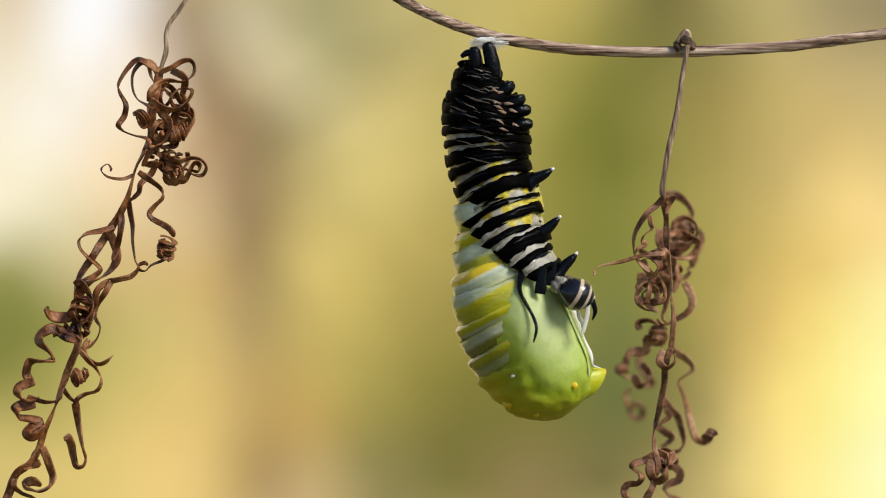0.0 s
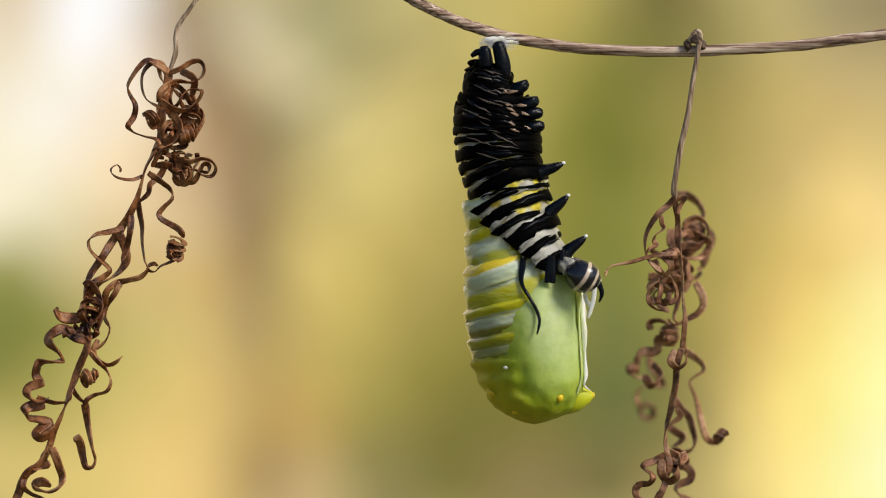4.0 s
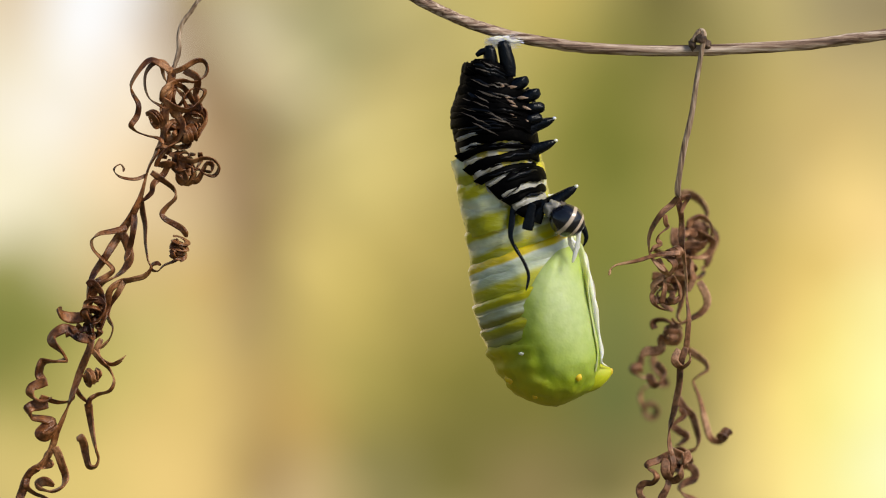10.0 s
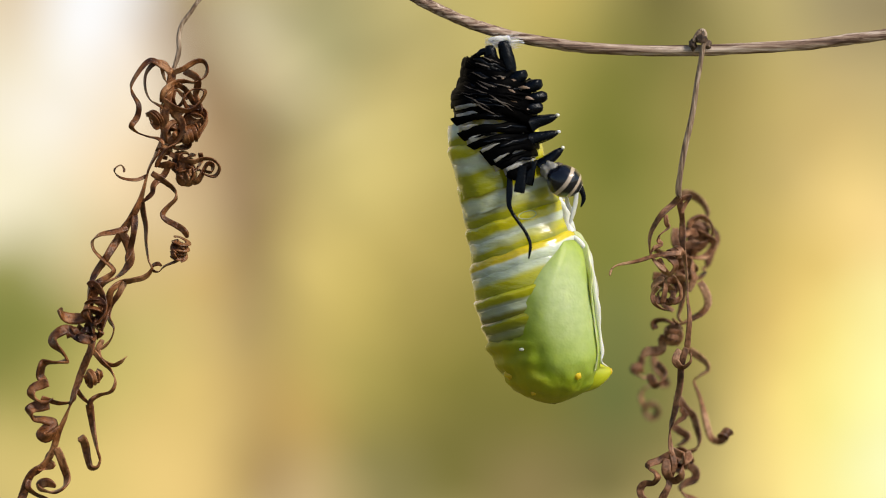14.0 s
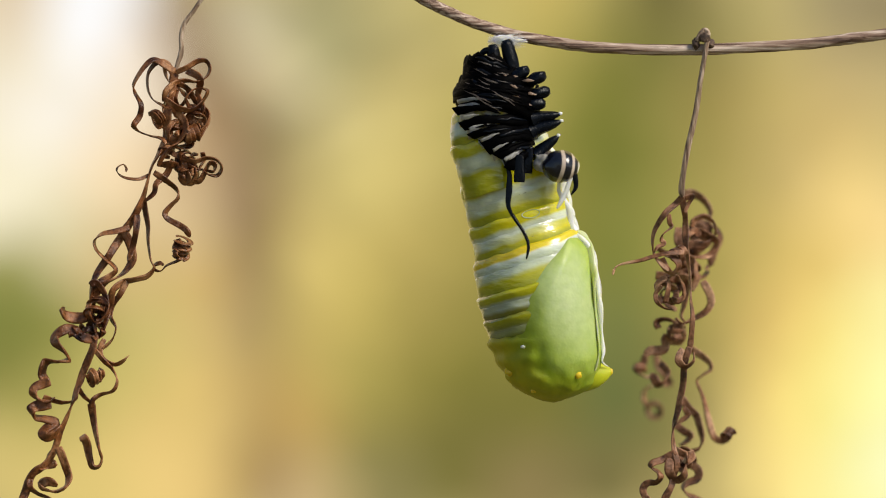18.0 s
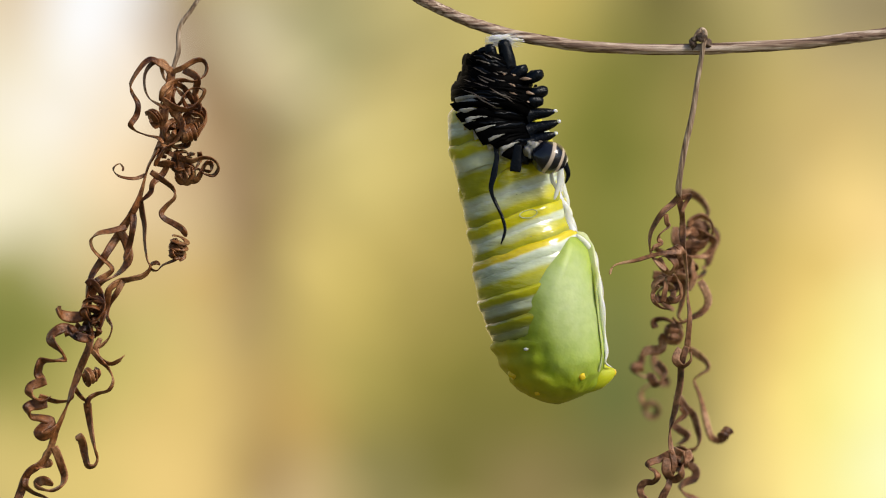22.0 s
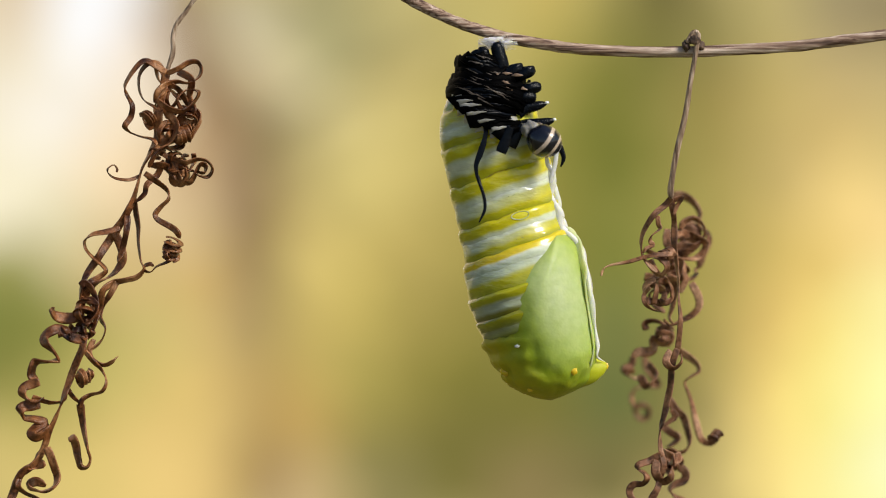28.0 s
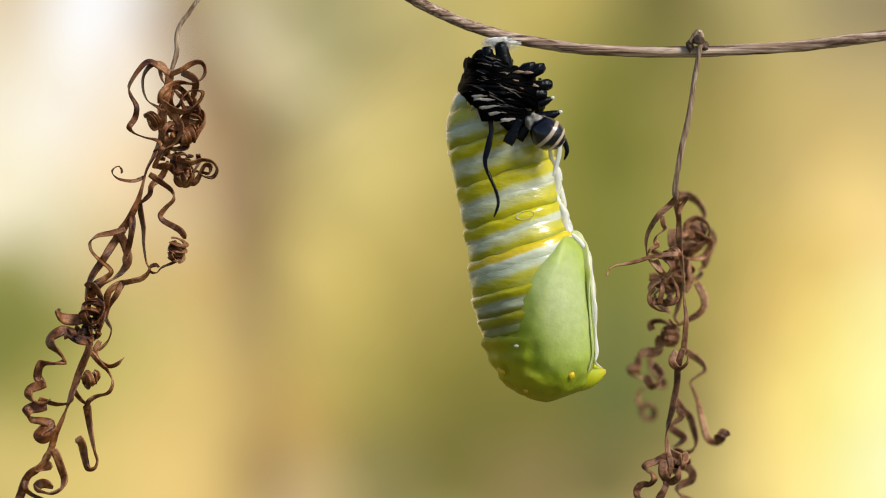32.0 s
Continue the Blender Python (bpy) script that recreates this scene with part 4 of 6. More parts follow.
RIGHT_X = [-1.73, -1.76, -1.26, -0.92, -0.74, -0.64, -0.49, -0.48, -0.52, -0.61, -0.7, -0.74, -0.35, -0.03, 0.07, -0.3, -0.27, -0.21, 0, -0.12, -0.12, -0.08, -0, -0, -0.09, -0.09, 0.06, -0.04, -0.05, 0.07, 0.08, 0.11, 0.14, 0.15, 0.23, 0.23, 0.29, 0.24, 0.28, 0.18, 0.15, 0.12, -0.05, -0.05, -0.02, -0.02, -0.16, -0.34, -0.64, -1.01, -0.76, -1.22, -1.16, -1.02, -0.89, -0.83, -0.73, -0.46, -0.27, -0.36, -0.21, -0.27, -0.36, -0.28, -0.4]
RIGHT_Z = [-0.09, -0.03, -0.09, -0.06, -0.06, -0.15, -0.15, -0.12, -0.09, -0.02, 0.04, 0.07, -0.07, -0.05, -0.12, 0.04, 0.02, 0.06, -0, -0.05, -0.01, 0.02, -0.01, -0.01, -0.01, -0.09, -0.02, -0.08, -0.03, -0.01, -0, 0.01, 0.03, 0.04, 0.02, 0.05, 0.04, 0.03, -0, -0, 0.04, 0.01, -0.05, 0.06, 0.08, 0.11, 0.15, 0.04, -0.04, -0.01, 0.11, 0.14, 0.11, 0.04, -0.03, -0.06, -0.16, -0.13, -0.12, -0.06, 0.02, -0.04, -0.2, -0.18, -0.14]
RIGHT_TURN = [-0.12, 0.22, 0.01, -0, -0.01, 0.12, 0.1, -0.15, -0.13, -0.07, -0.02, 0, 0.05, -0.02, 0.17, -0.02, 0.05, -0.09, 0, -0.15, -0.13, -0.1, -0.12, -0.12, -0.13, 0, -0.03, -0.17, -0.15, -0.12, -0.13, -0.13, -0.14, -0.14, 0.03, -0.21, -0.12, -0.2, 0, 0, -0.16, -0.17, -0.12, -0.15, -0.12, -0.08, -0.06, 0.03, 0.01, 0.13, 0, 0.24, 0.22, 0.18, 0.13, 0.11, 0.38, 0.01, -0.11, -0.22, -0.12, -0.23, 0.01, -0.14, -0.15]
BODY_X = [7.36, 5.72, 5.74, 6.44, 7.96, 8.67, 7.42, 6.6, 6.64, 6.75, 6.85, 6.9, 7.22, 9.67, 9.47, 8.15, 7.29, 7.97, 9.39, 9.28, 8.28, 8.37, 9.52, 8.83, 8.4, 7.41, 9.11, 8.44, 8.33, 7.89, 7.98, 8.16, 8.35, 8.44, 9.12, 8.8, 8.47, 7.94, 8.82, 8.55, 8.11, 7.83, 8.31, 8.62, 8.79, 8.38, 8.33, 8.25, 7.74, 7.85, 8.35, 7.56, 7.6, 7.69, 7.79, 7.83, 7.85, 7.44, 8.21, 8.29, 8.19, 7.76, 8.41, 7.87, 7.78]
BODY_Z = [-13.25, -12.56, -13.01, -13.07, -12.56, -13.09, -12.55, -12.56, -12.38, -12, -11.61, -11.43, -12.38, -12.37, -11.37, -11.59, -12.27, -12.94, -11.32, -10.96, -10.89, -12.31, -11.5, -10.57, -10.8, -12.07, -11.68, -10.69, -10.46, -11.93, -11.9, -11.84, -11.77, -11.74, -10.61, -10.12, -10.18, -11.6, -10.28, -9.9, -9.9, -11.92, -9.99, -9.57, -10.44, -10.56, -9.81, -9.88, -11.08, -9.88, -9.61, -10.42, -10.51, -10.7, -10.9, -10.98, -10.12, -9.66, -9.79, -11.14, -9.99, -9.98, -10.48, -11.48, -10.1]
BODY_TURN = [-19.12, -5.46, -0.96, -1.97, -12.09, -16.45, -5.04, 1.37, 1.07, 0.42, -0.22, -0.52, -2.35, -16.45, -13.79, -7.98, -4.25, -6.97, -14.77, -12.18, -5.42, -6.11, -13.55, -7.47, -5.63, -2.84, -11.91, -5.83, -2.81, -0.87, -1.25, -2.08, -2.91, -3.28, -5.28, -2.95, -0.88, -1.1, -2.84, -1.33, 1.62, 1.18, -0.29, -0.8, -2.1, -4.18, -0.55, -0.98, -3.32, -3.03, -2.85, -1.68, -1.89, -2.34, -2.79, -3, -4.25, 0.94, -0.59, -3.01, -0.44, 0.44, -2.88, -0.69, 0]
HEAD_X = [13.98, 13.43, 14.07, 14.71, 14.9, 14.71, 14.71, 14.81, 14.68, 14.39, 14.1, 13.97, 14.15, 14.33, 13.51, 13.32, 13.32, 13.87, 13.14, 12.86, 13.04, 13.23, 13.04, 12.59, 12.68, 12.77, 13.04, 12.59, 12.77, 13.23, 13.11, 12.84, 12.57, 12.44, 12.72, 12.35, 12.35, 12.53, 11.8, 11.43, 11.71, 12.17, 11.06, 10.97, 11.15, 11.89, 11.15, 10.79, 10.51, 10.15, 10.06, 9.59, 9.73, 10.04, 10.34, 10.48, 10.66, 11.03, 11.21, 11.03, 11.39, 11.21, 10.66, 11.57, 11.03]
HEAD_Z = [-4.75, -5.21, -5.76, -5.3, -3.65, -3.01, -3.37, -3.37, -2.9, -1.86, -0.82, -0.34, -0.89, 0.4, 1.87, 1.4, 0.4, 0.03, 2.78, 3.15, 2.97, 1.68, 3.34, 5.27, 5.08, 3.61, 4.53, 7.01, 7.1, 5.36, 5.59, 6.09, 6.59, 6.82, 8.11, 8.84, 8.66, 6.82, 9.4, 9.67, 9.58, 7.1, 9.95, 10.13, 9.58, 9.03, 10.5, 10.4, 8.84, 10.78, 10.87, 9.85, 9.79, 9.66, 9.52, 9.46, 11.3, 11.76, 11.48, 9.65, 11.95, 12.04, 11.39, 10.2, 12.04]


def section(u):
    """Centre and half-width vector of the cross section u."""
    a, b = catmull(SIDE_L, u), catmull(SIDE_R, u)
    return (a + b) / 2, (b - a) / 2


def station(z):
    """The cross section whose left end lies at the height z."""
    lo, hi = 0.0, 14.0
    for _ in range(40):
        mid = (lo + hi) / 2
        if catmull(SIDE_L, mid).z > z:
            lo = mid
        else:
            hi = mid
    return lo


def turned(v, deg):
    a = radians(deg)
    return Vector((v.x * math.cos(a) + v.z * math.sin(a), v.y, -v.x * math.sin(a) + v.z * math.cos(a)))


U_LOW = station(-8.04)
Z_LOW = section(U_LOW)[0].z


def hold(p):
    """How far a point of the body hangs on the tail (1) and not on the lower body (0)."""
    w = clamp((p.z - Z_LOW) / (TAIL.z - Z_LOW))
    return 1 - (1 - w) ** 4


def body_at(p, k):
    """Where a point of the body is at step k, and how it has turned there."""
    s = hold(p)
    low = Vector((BODY_X[k], 0, BODY_Z[k])) + turned(p - PIVOT, BODY_TURN[k])
    top = p + Vector((VINE_X[k] - VINE_X[64], 0, VINE_Z[k] - VINE_Z[64]))
    return low * (1 - s) + top * s, BODY_TURN[k] * (1 - s)


pupa = thing("butterfly_pupa", TAIL, "soft green pupa with yellow and white rings, hanging head down", "pupa")
RIDGE_MOVES = []
RING_MOVES = []  # (part, centre, axis, half width)


def body_depth(z):
    """How deep the body is for its width, at the height z."""
    return float(np.interp(z, (-14, -4, 0, 8, 16), (0.92, 0.9, 0.82, 0.74, 0.7)))


def lip(s):
    """Profile of a segment from its crease down: a rounded lip, then a slack that tucks under the next lip."""
    return float(np.interp(s, (-0.06, -0.01, 0.05, 0.12, 0.35, 0.6, 0.85, 0.97, 1.06, 1.16, 1.35), (0.94, 0.98, 1.024, 1.034, 1.022, 1.008, 1.004, 0.998, 0.99, 0.984, 0.965)))


def body_rows(u0, u1, centre, s0=0.0, s1=1.0, n=7, sides=48, wav=0.012, seed=0.0, ragged=1.0, profile=lip, lumps=0.35):
    bm = bmesh.new()
    down, side = bm.verts.layers.float.new("down"), bm.verts.layers.float.new("belly")
    rows = []
    for k in range(n + 1):
        s = lerp(s0, s1, k / n)
        r = []
        for j in range(sides):
            a = 2 * math.pi * j / sides
            ca, sa = math.cos(a), math.sin(a)
            c, h = section(clamp(lerp(u0, u1, s) + ragged * (0.07 * noise.noise(Vector((seed + 9, 2.6 * ca, 2.6 * sa))) + 0.025 * noise.noise(Vector((seed, 7 * ca, 7 * sa)))), 0, 14))
            d = profile(s) * (1 + wav * 2 * noise.noise(Vector((seed, 2.2 * ca, 2.2 * sa + 3 * s))) + lumps * wav * noise.noise(Vector((seed + 4, 8 * ca + 3 * s, 8 * sa + 5 * s))))
            q = c + h * (ca * d) + Vector((0, -1, 0)) * (h.length * body_depth(c.z) * sa * d)
            v = bm.verts.new((q - centre) * MM)
            v[down], v[side] = s, 0.5 + 0.5 * ca
            r.append(v)
        rows.append(r)
    for r0, r1 in zip(rows, rows[1:]):
        for j in range(sides):
            bm.faces.new((r0[j], r0[(j + 1) % sides], r1[(j + 1) % sides], r1[j]))
    return bm, rows


# creases between the segments, by their height on the back (mm)
CREASES = (18.06, 14.46, 10.56, 6.48, 1.98, -1.56, -5.22, -7.44, -9.7)
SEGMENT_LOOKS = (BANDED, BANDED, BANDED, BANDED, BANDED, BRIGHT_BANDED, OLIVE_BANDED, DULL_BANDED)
# two wet strands down the belly, left by the old mouthparts
STRANDS = (
    vecs([(8.7, 14.4), (9.3, 12.3), (9.96, 10.2), (10.9, 9.1), (11.9, 8.4), (12.15, 7.0), (11.75, 5.8), (12.1, 4.9), (12.85, 3.8), (12.9, 2.5), (13.4, 1.7)], -1.3),
    vecs([(9.3, 14.4), (10.2, 12.6), (10.5, 10.9), (11.6, 9.4), (11.9, 7.8), (12.35, 6.2), (12.7, 5.0), (12.7, 3.9), (13.2, 2.7), (13.5, 1.6)], -0.4),
)
SLITS = {(1, 1): (6.06, 11.7), (2, 1): (7.14, 7.74), (3, 1): (7.8, 5.64), (4, 1): (8.58, 1.08)}


def strand_piece(line, z_hi, z_lo):
    pts = [catmull(line, (len(line) - 1) * k / 60) for k in range(61)]
    return [p for p in pts if z_lo - 0.5 <= p.z <= z_hi + 0.5]


for i, (z0, z1) in enumerate(zip(CREASES, CREASES[1:])):
    u0, u1 = station(z0), station(z1)
    for half, (s0, s1) in enumerate(((-0.06, 0.72), (0.36, 1.35))):
        centre, h = section(lerp(u0, u1, (0.2, 0.72)[half]))
        bm, _ = body_rows(u0, u1, centre, s0, s1, 16, 56, 0.013, i * 2.7, profile=(lambda s: lip(s) * (1 - 0.035 * smooth01((s - 0.46) / 0.26))) if half == 0 else (lambda s: lip(s) * (1 - 0.03 * (1 - smooth01((s - 0.36) / 0.16)) - (0.07 * smooth01((s - 0.75) / 0.3) if i == 7 else 0.0))))
        skin_tree = bvhtree.BVHTree.FromBMesh(bm)
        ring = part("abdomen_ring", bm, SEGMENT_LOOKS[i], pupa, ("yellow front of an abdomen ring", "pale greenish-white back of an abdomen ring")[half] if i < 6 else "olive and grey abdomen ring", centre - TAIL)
        RING_MOVES.append((ring, centre, h.cross(Vector((0, 1, 0))).normalized(), h.length))

        def on_skin(x, z):
            hit = skin_tree.ray_cast((Vector((x, -30, z)) - centre) * MM, Vector((0, 1, 0)))[0]
            return hit / MM if hit else None

        top_z, low_z = catmull(SIDE_R, lerp(u0, u1, s0)).z, catmull(SIDE_R, lerp(u0, u1, (0.46, 1.0)[half])).z
        for g, line in enumerate(STRANDS):
            pts = strand_piece(line, top_z, low_z)
            if len(pts) > 3 and i < 6:
                bm = bmesh.new()
                sweep(bm, [q - centre for q in pts[::2] + pts[-1:]], (1.0, 0.7)[g], 0.8, 0.0, 12, 0.15, 0.22, (1, 1), g * 4.0)
                RIDGE_MOVES.append((part("ridge", bm, RIDGE_WHITE, ring, "wet white ridge"), centre, h.normalized()))
        if (i, half) in SLITS:
            x, z = SLITS[(i, half)]
            q0, q1 = on_skin(x - 0.4, z - 0.12), on_skin(x + 0.4, z + 0.14)
            if q0 and q1:
                bm = bmesh.new()
                sweep(bm, [q0, (q0 + q1) / 2, q1], 0.16, 0.5, 0, 6, 0.1, 0.1, (0.3, 0.3), i)
                part("spiracle", bm, OLIVE_SLIT, ring, "small dark breathing slit")
        if (i, half) == (4, 0) or (i, half) == (3, 1):
            ring_pts = [on_skin(8.76 + 0.85 * math.cos(b) * (1.25 if math.cos(b) < 0 else 0.95), 3.54 + 0.15 * math.cos(b) + 0.42 * math.sin(b)) for b in [2 * math.pi * g / 16 for g in range(17)]]
            if all(ring_pts):
                bm = bmesh.new()
                sweep(bm, [q + Vector((0, -0.02, 0)) for q in ring_pts], 0.12, 0.8, 0, 8, 0.1, 0.35, (1, 1), 3.0)
                part("scar_ring", bm, PALE_RIM, ring, "raised pale oval where a stub leg was")

# thorax and head end
thorax_at = Vector(PIVOT)
bm, rows = body_rows(station(-9.2), 14.0, thorax_at, 0.0, 1.0, 40, 48, 0.036, 9.0, 0.0, lambda s: 1 - 0.04 * (1 - smooth01(s / 0.08)) + 0.032 * math.sin(30 * s) * clamp(1.2 - 1.9 * s), 2.2)
end = bm.verts.new((section(14.0)[0] + Vector((0, 0, -0.25)) - thorax_at) * MM)
for j in range(48):
    bm.faces.new((rows[-1][j], rows[-1][(j + 1) % 48], end))
THORAX_SKIN = bvhtree.BVHTree.FromBMesh(bm)
thorax = part("thorax", bm, WING_GREEN, pupa, "yellow-green rounded head end", thorax_at - TAIL)
LOW_PARTS = [thorax]

# wing cases, one on each side
WING_TOP, WING_END = 1.98, -14.94
WING_LEFT = vecs([(12.96, 1.98), (11.28, -0.06), (9.66, -1.98), (8.16, -4.02), (7.32, -6.24), (6.96, -8.64), (7.2, -10.74), (7.86, -12.42), (9.66, -13.86), (12.06, -14.94)])
WING_RIGHT = vecs([(13.14, 1.98), (14.76, 0.42), (15.42, -1.74), (15.66, -3.84), (15.84, -6.24), (16.02, -8.34), (16.14, -10.14), (16.14, -11.46), (15.66, -13.14), (13.86, -14.94)])


def wing(flip):
    bm = bmesh.new()
    n, m = 44, 26
    grid = []
    for k in range(n + 1):
        s = k / n
        a, b = catmull(WING_LEFT, 9 * s), catmull(WING_RIGHT, 9 * s)
        z = lerp(a.z, b.z, 0.5)
        c, h = section(clamp(station(z - 1.0), 0, 13.6))
        cx, rx = c.x, max(b.x - c.x, a.x * 0 + 1.5) + 0.12
        row = []
        for j in range(m + 1):
            q = j / m
            x = lerp(a.x, b.x, q)
            e = clamp(1 - ((x - cx) / rx) ** 2, 0.0)
            dep = h.length * 1.0 * math.sqrt(e)
            dep *= lerp(0.87, 1.0, smooth01(q / 0.4))
            edge = smooth01(q / 0.16) * smooth01(s / 0.2)
            dep += 0.12 * edge - 0.2 * (1 - smooth01(s / 0.3))
            low = THORAX_SKIN.ray_cast(Vector((x, -30, lerp(a.z, b.z, q))) * MM - thorax_at * MM, Vector((0, 1, 0)))[0]
            if low:
                dep = lerp(dep, -low.y / MM - thorax_at.y + 0.012, max(smooth01((-11.46 - lerp(a.z, b.z, q)) / 2.6), smooth01((-6.8 - lerp(a.z, b.z, q)) / 5.0) * smooth01((0.5 - q) / 0.45)))
            edge *= smooth01((0.9 - s) / 0.34)
            # faint veins running from the root to the margin
            vein = math.exp(-((math.sin(5.5 * (q + 0.25 * s) + 2.2 * s) * 3.0) ** 2)) * 0.05
            dep += vein * edge + 0.10 * edge * noise.noise(Vector((x * 0.28, z * 0.28, 4)))
            row.append(bm.verts.new((Vector((x, -dep * (1 if flip else -1), lerp(a.z, b.z, q))) - thorax_at) * MM))
        grid.append(row)
    for r0, r1 in zip(grid, grid[1:]):
        for j in range(m):
            try:
                bm.faces.new((r0[j], r0[j + 1], r1[j + 1], r1[j]))
            except ValueError:
                pass
    tree = bvhtree.BVHTree.FromBMesh(bm)
    return tree, part("wing_case", bm, WING_GREEN, pupa, "smooth pale green wing case", thorax_at - TAIL)


WING_SKIN, near_wing = wing(True)
LOW_PARTS += [near_wing, wing(False)[1]]

# belly ridges, horn and tubercles of the head end
for k, (shift, w, out, rim) in enumerate(((0.06, 0.72, 0.0, RIDGE_WHITE), (-0.42, 1.25, -0.02, PALE_RIM))):
    pts = []
    for g in range(15):
        q = catmull(WING_RIGHT, lerp(0.25, 7.9, g / 14)) + Vector((shift * smooth01(g / 4), 0, 0))
        hit = WING_SKIN.ray_cast((Vector((q.x - 0.1, -30, q.z)) - thorax_at) * MM, Vector((0, 1, 0)))[0]
        q.y = (hit.y / MM - out) if hit and k else -1.5
        if k == 0 and g == 14:
            q = Vector((16.9, -0.5, -12.6))
        pts.append(q - thorax_at)
    bm = bmesh.new()
    sweep(bm, pts, lambda s, w=w, k=k: w * (0.8 + 0.35 * math.sin(5 * s + k) + 0.2 * math.sin(17 * s + 2 * k)), (0.8, 0.35)[k], 0.3, 10, 0.25, 0.35, (0.5, 0.3), k * 4.4)
    LOW_PARTS.append(part("ridge", bm, rim, pupa, "wet white ridge", thorax_at - TAIL))
bm = bmesh.new()
sweep(bm, [q - thorax_at for q in vecs([(11.76, -12.66), (13.56, -12.96), (15.06, -13.14), (16.32, -13.14), (17.22, -13.02)])], lambda s: float(np.interp(s, (0, 0.4, 0.62, 0.85, 1), (5.0, 4.4, 3.3, 1.5, 0.6))), 0.8, 0, 20, 0.2, 0.04, (1, 0.6), 3.0)
LOW_PARTS.append(part("horn", bm, GREEN_CASE, pupa, "pointed yellow-green corner", thorax_at - TAIL))
for k, (x, z, r, y) in enumerate(((17.0, -13.1, 0.34, -0.2), (13.5, -13.32, 0.36, -3.95), (6.3, -12.84, 0.5, -2.3), (6.54, -13.86, 0.22, -1.6), (8.76, -14.88, 0.28, -2.8), (12.06, -15.06, 0.26, -2.5))):
    bm = bmesh.new()
    blob(bm, Vector((x, y + 0.35 * r, z)) - thorax_at, (r * 1.1, r * 0.55, r), 0.2, k)
    LOW_PARTS.append(part("tubercle", bm, TUBERCLE, pupa, "yellow tubercle", thorax_at - TAIL))
bm = bmesh.new()
blob(bm, Vector((7.74, -4.55, -10.2)) - thorax_at, (0.3, 0.25, 0.18), 0.2, 3)
LOW_PARTS.append(part("spiracle", bm, RIDGE_WHITE, pupa, "small white breathing pore", thorax_at - TAIL))

# ---- the old skin ----
skin = thing("caterpillar_skin", TAIL + Vector((0, -0.2, 0)), "shed black, white and yellow striped caterpillar skin, crumpling up the pupa", "caterpillar skin")
SKIN_O = TAIL + Vector((0, -0.2, 0))
STAGES = (0, 12, 24, 36, 50, 64)  # steps at which the skin's folds are known
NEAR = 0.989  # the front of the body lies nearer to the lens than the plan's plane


def plan(a, b):
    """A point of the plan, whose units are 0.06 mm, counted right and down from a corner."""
    return Vector(((a - 784) * 0.06 * NEAR, 0, (441 - b) * 0.06 * NEAR))


def spine(k):
    """The body's middle line at step k, from the tail down."""
    return [body_at(section(u * 0.25)[0], k)[0] for u in range(0, 57)]


SPINES = [spine(k) for k in range(65)]
SHIFT = [(HEAD_Z[k] - HEAD_Z[0]) - (VINE_Z[k] - VINE_Z[0]) for k in range(65)]


def along(pts, d):
    """The point d mm down the line and the way there."""
    for a, b in zip(pts, pts[1:]):
        n = (b - a).length
        if d <= n or b is pts[-1]:
            return a + (b - a) * (d / n), (b - a).normalized()
        d -= n


def project(pts, p):
    """How far down the line p lies, and how far beside it (right is positive)."""
    best, run = None, 0.0
    for a, b in zip(pts, pts[1:]):
        n = (b - a).length
        w = (b - a) / n
        s = (p - a).dot(w)
        s = clamp(s, -9 if run == 0 else 0, n)
        q = p - (a + w * s)
        if best is None or q.length < best[0]:
            best = (q.length, run + s, q.dot(Vector((-w.z, 0, w.x))))
        run += n
    return best[1], best[2]


def lean_of(way):
    return math.degrees(math.atan2(-way.x, -way.z))


def by_shift(values, k):
    """A value known at the stages, at step k, by how far the skin has slid up."""
    x = SHIFT[k]
    xs = [SHIFT[g] for g in STAGES]
    if x < xs[0]:
        return values[0] + (values[1] - values[0]) * (x - xs[0]) / (xs[1] - xs[0])
    return float(np.interp(x, xs, values))


def staged(lefts, rights, share):
    """Place (d, beside, tilt) of a fold at each stage, on the body's middle line, held at a share of its chord."""
    H = (plan(*rights[0]) - plan(*lefts[0])).length / 2
    out = []
    for k, l, r in zip(STAGES, lefts, rights):
        a, b = plan(*l), plan(*r)
        grip = a.lerp(b, share) + (b - a).normalized() * (2 * H * (0.5 - share))
        d, off = project(SPINES[k], grip)
        _, way = along(SPINES[k], max(d, 0.0))
        out.append((d, off, -math.degrees(math.atan2(b.z - a.z, b.x - a.x)) - lean_of(way)))
    return list(zip(*out))


SKIN_MOVES = []  # (part, places, y, tuck)


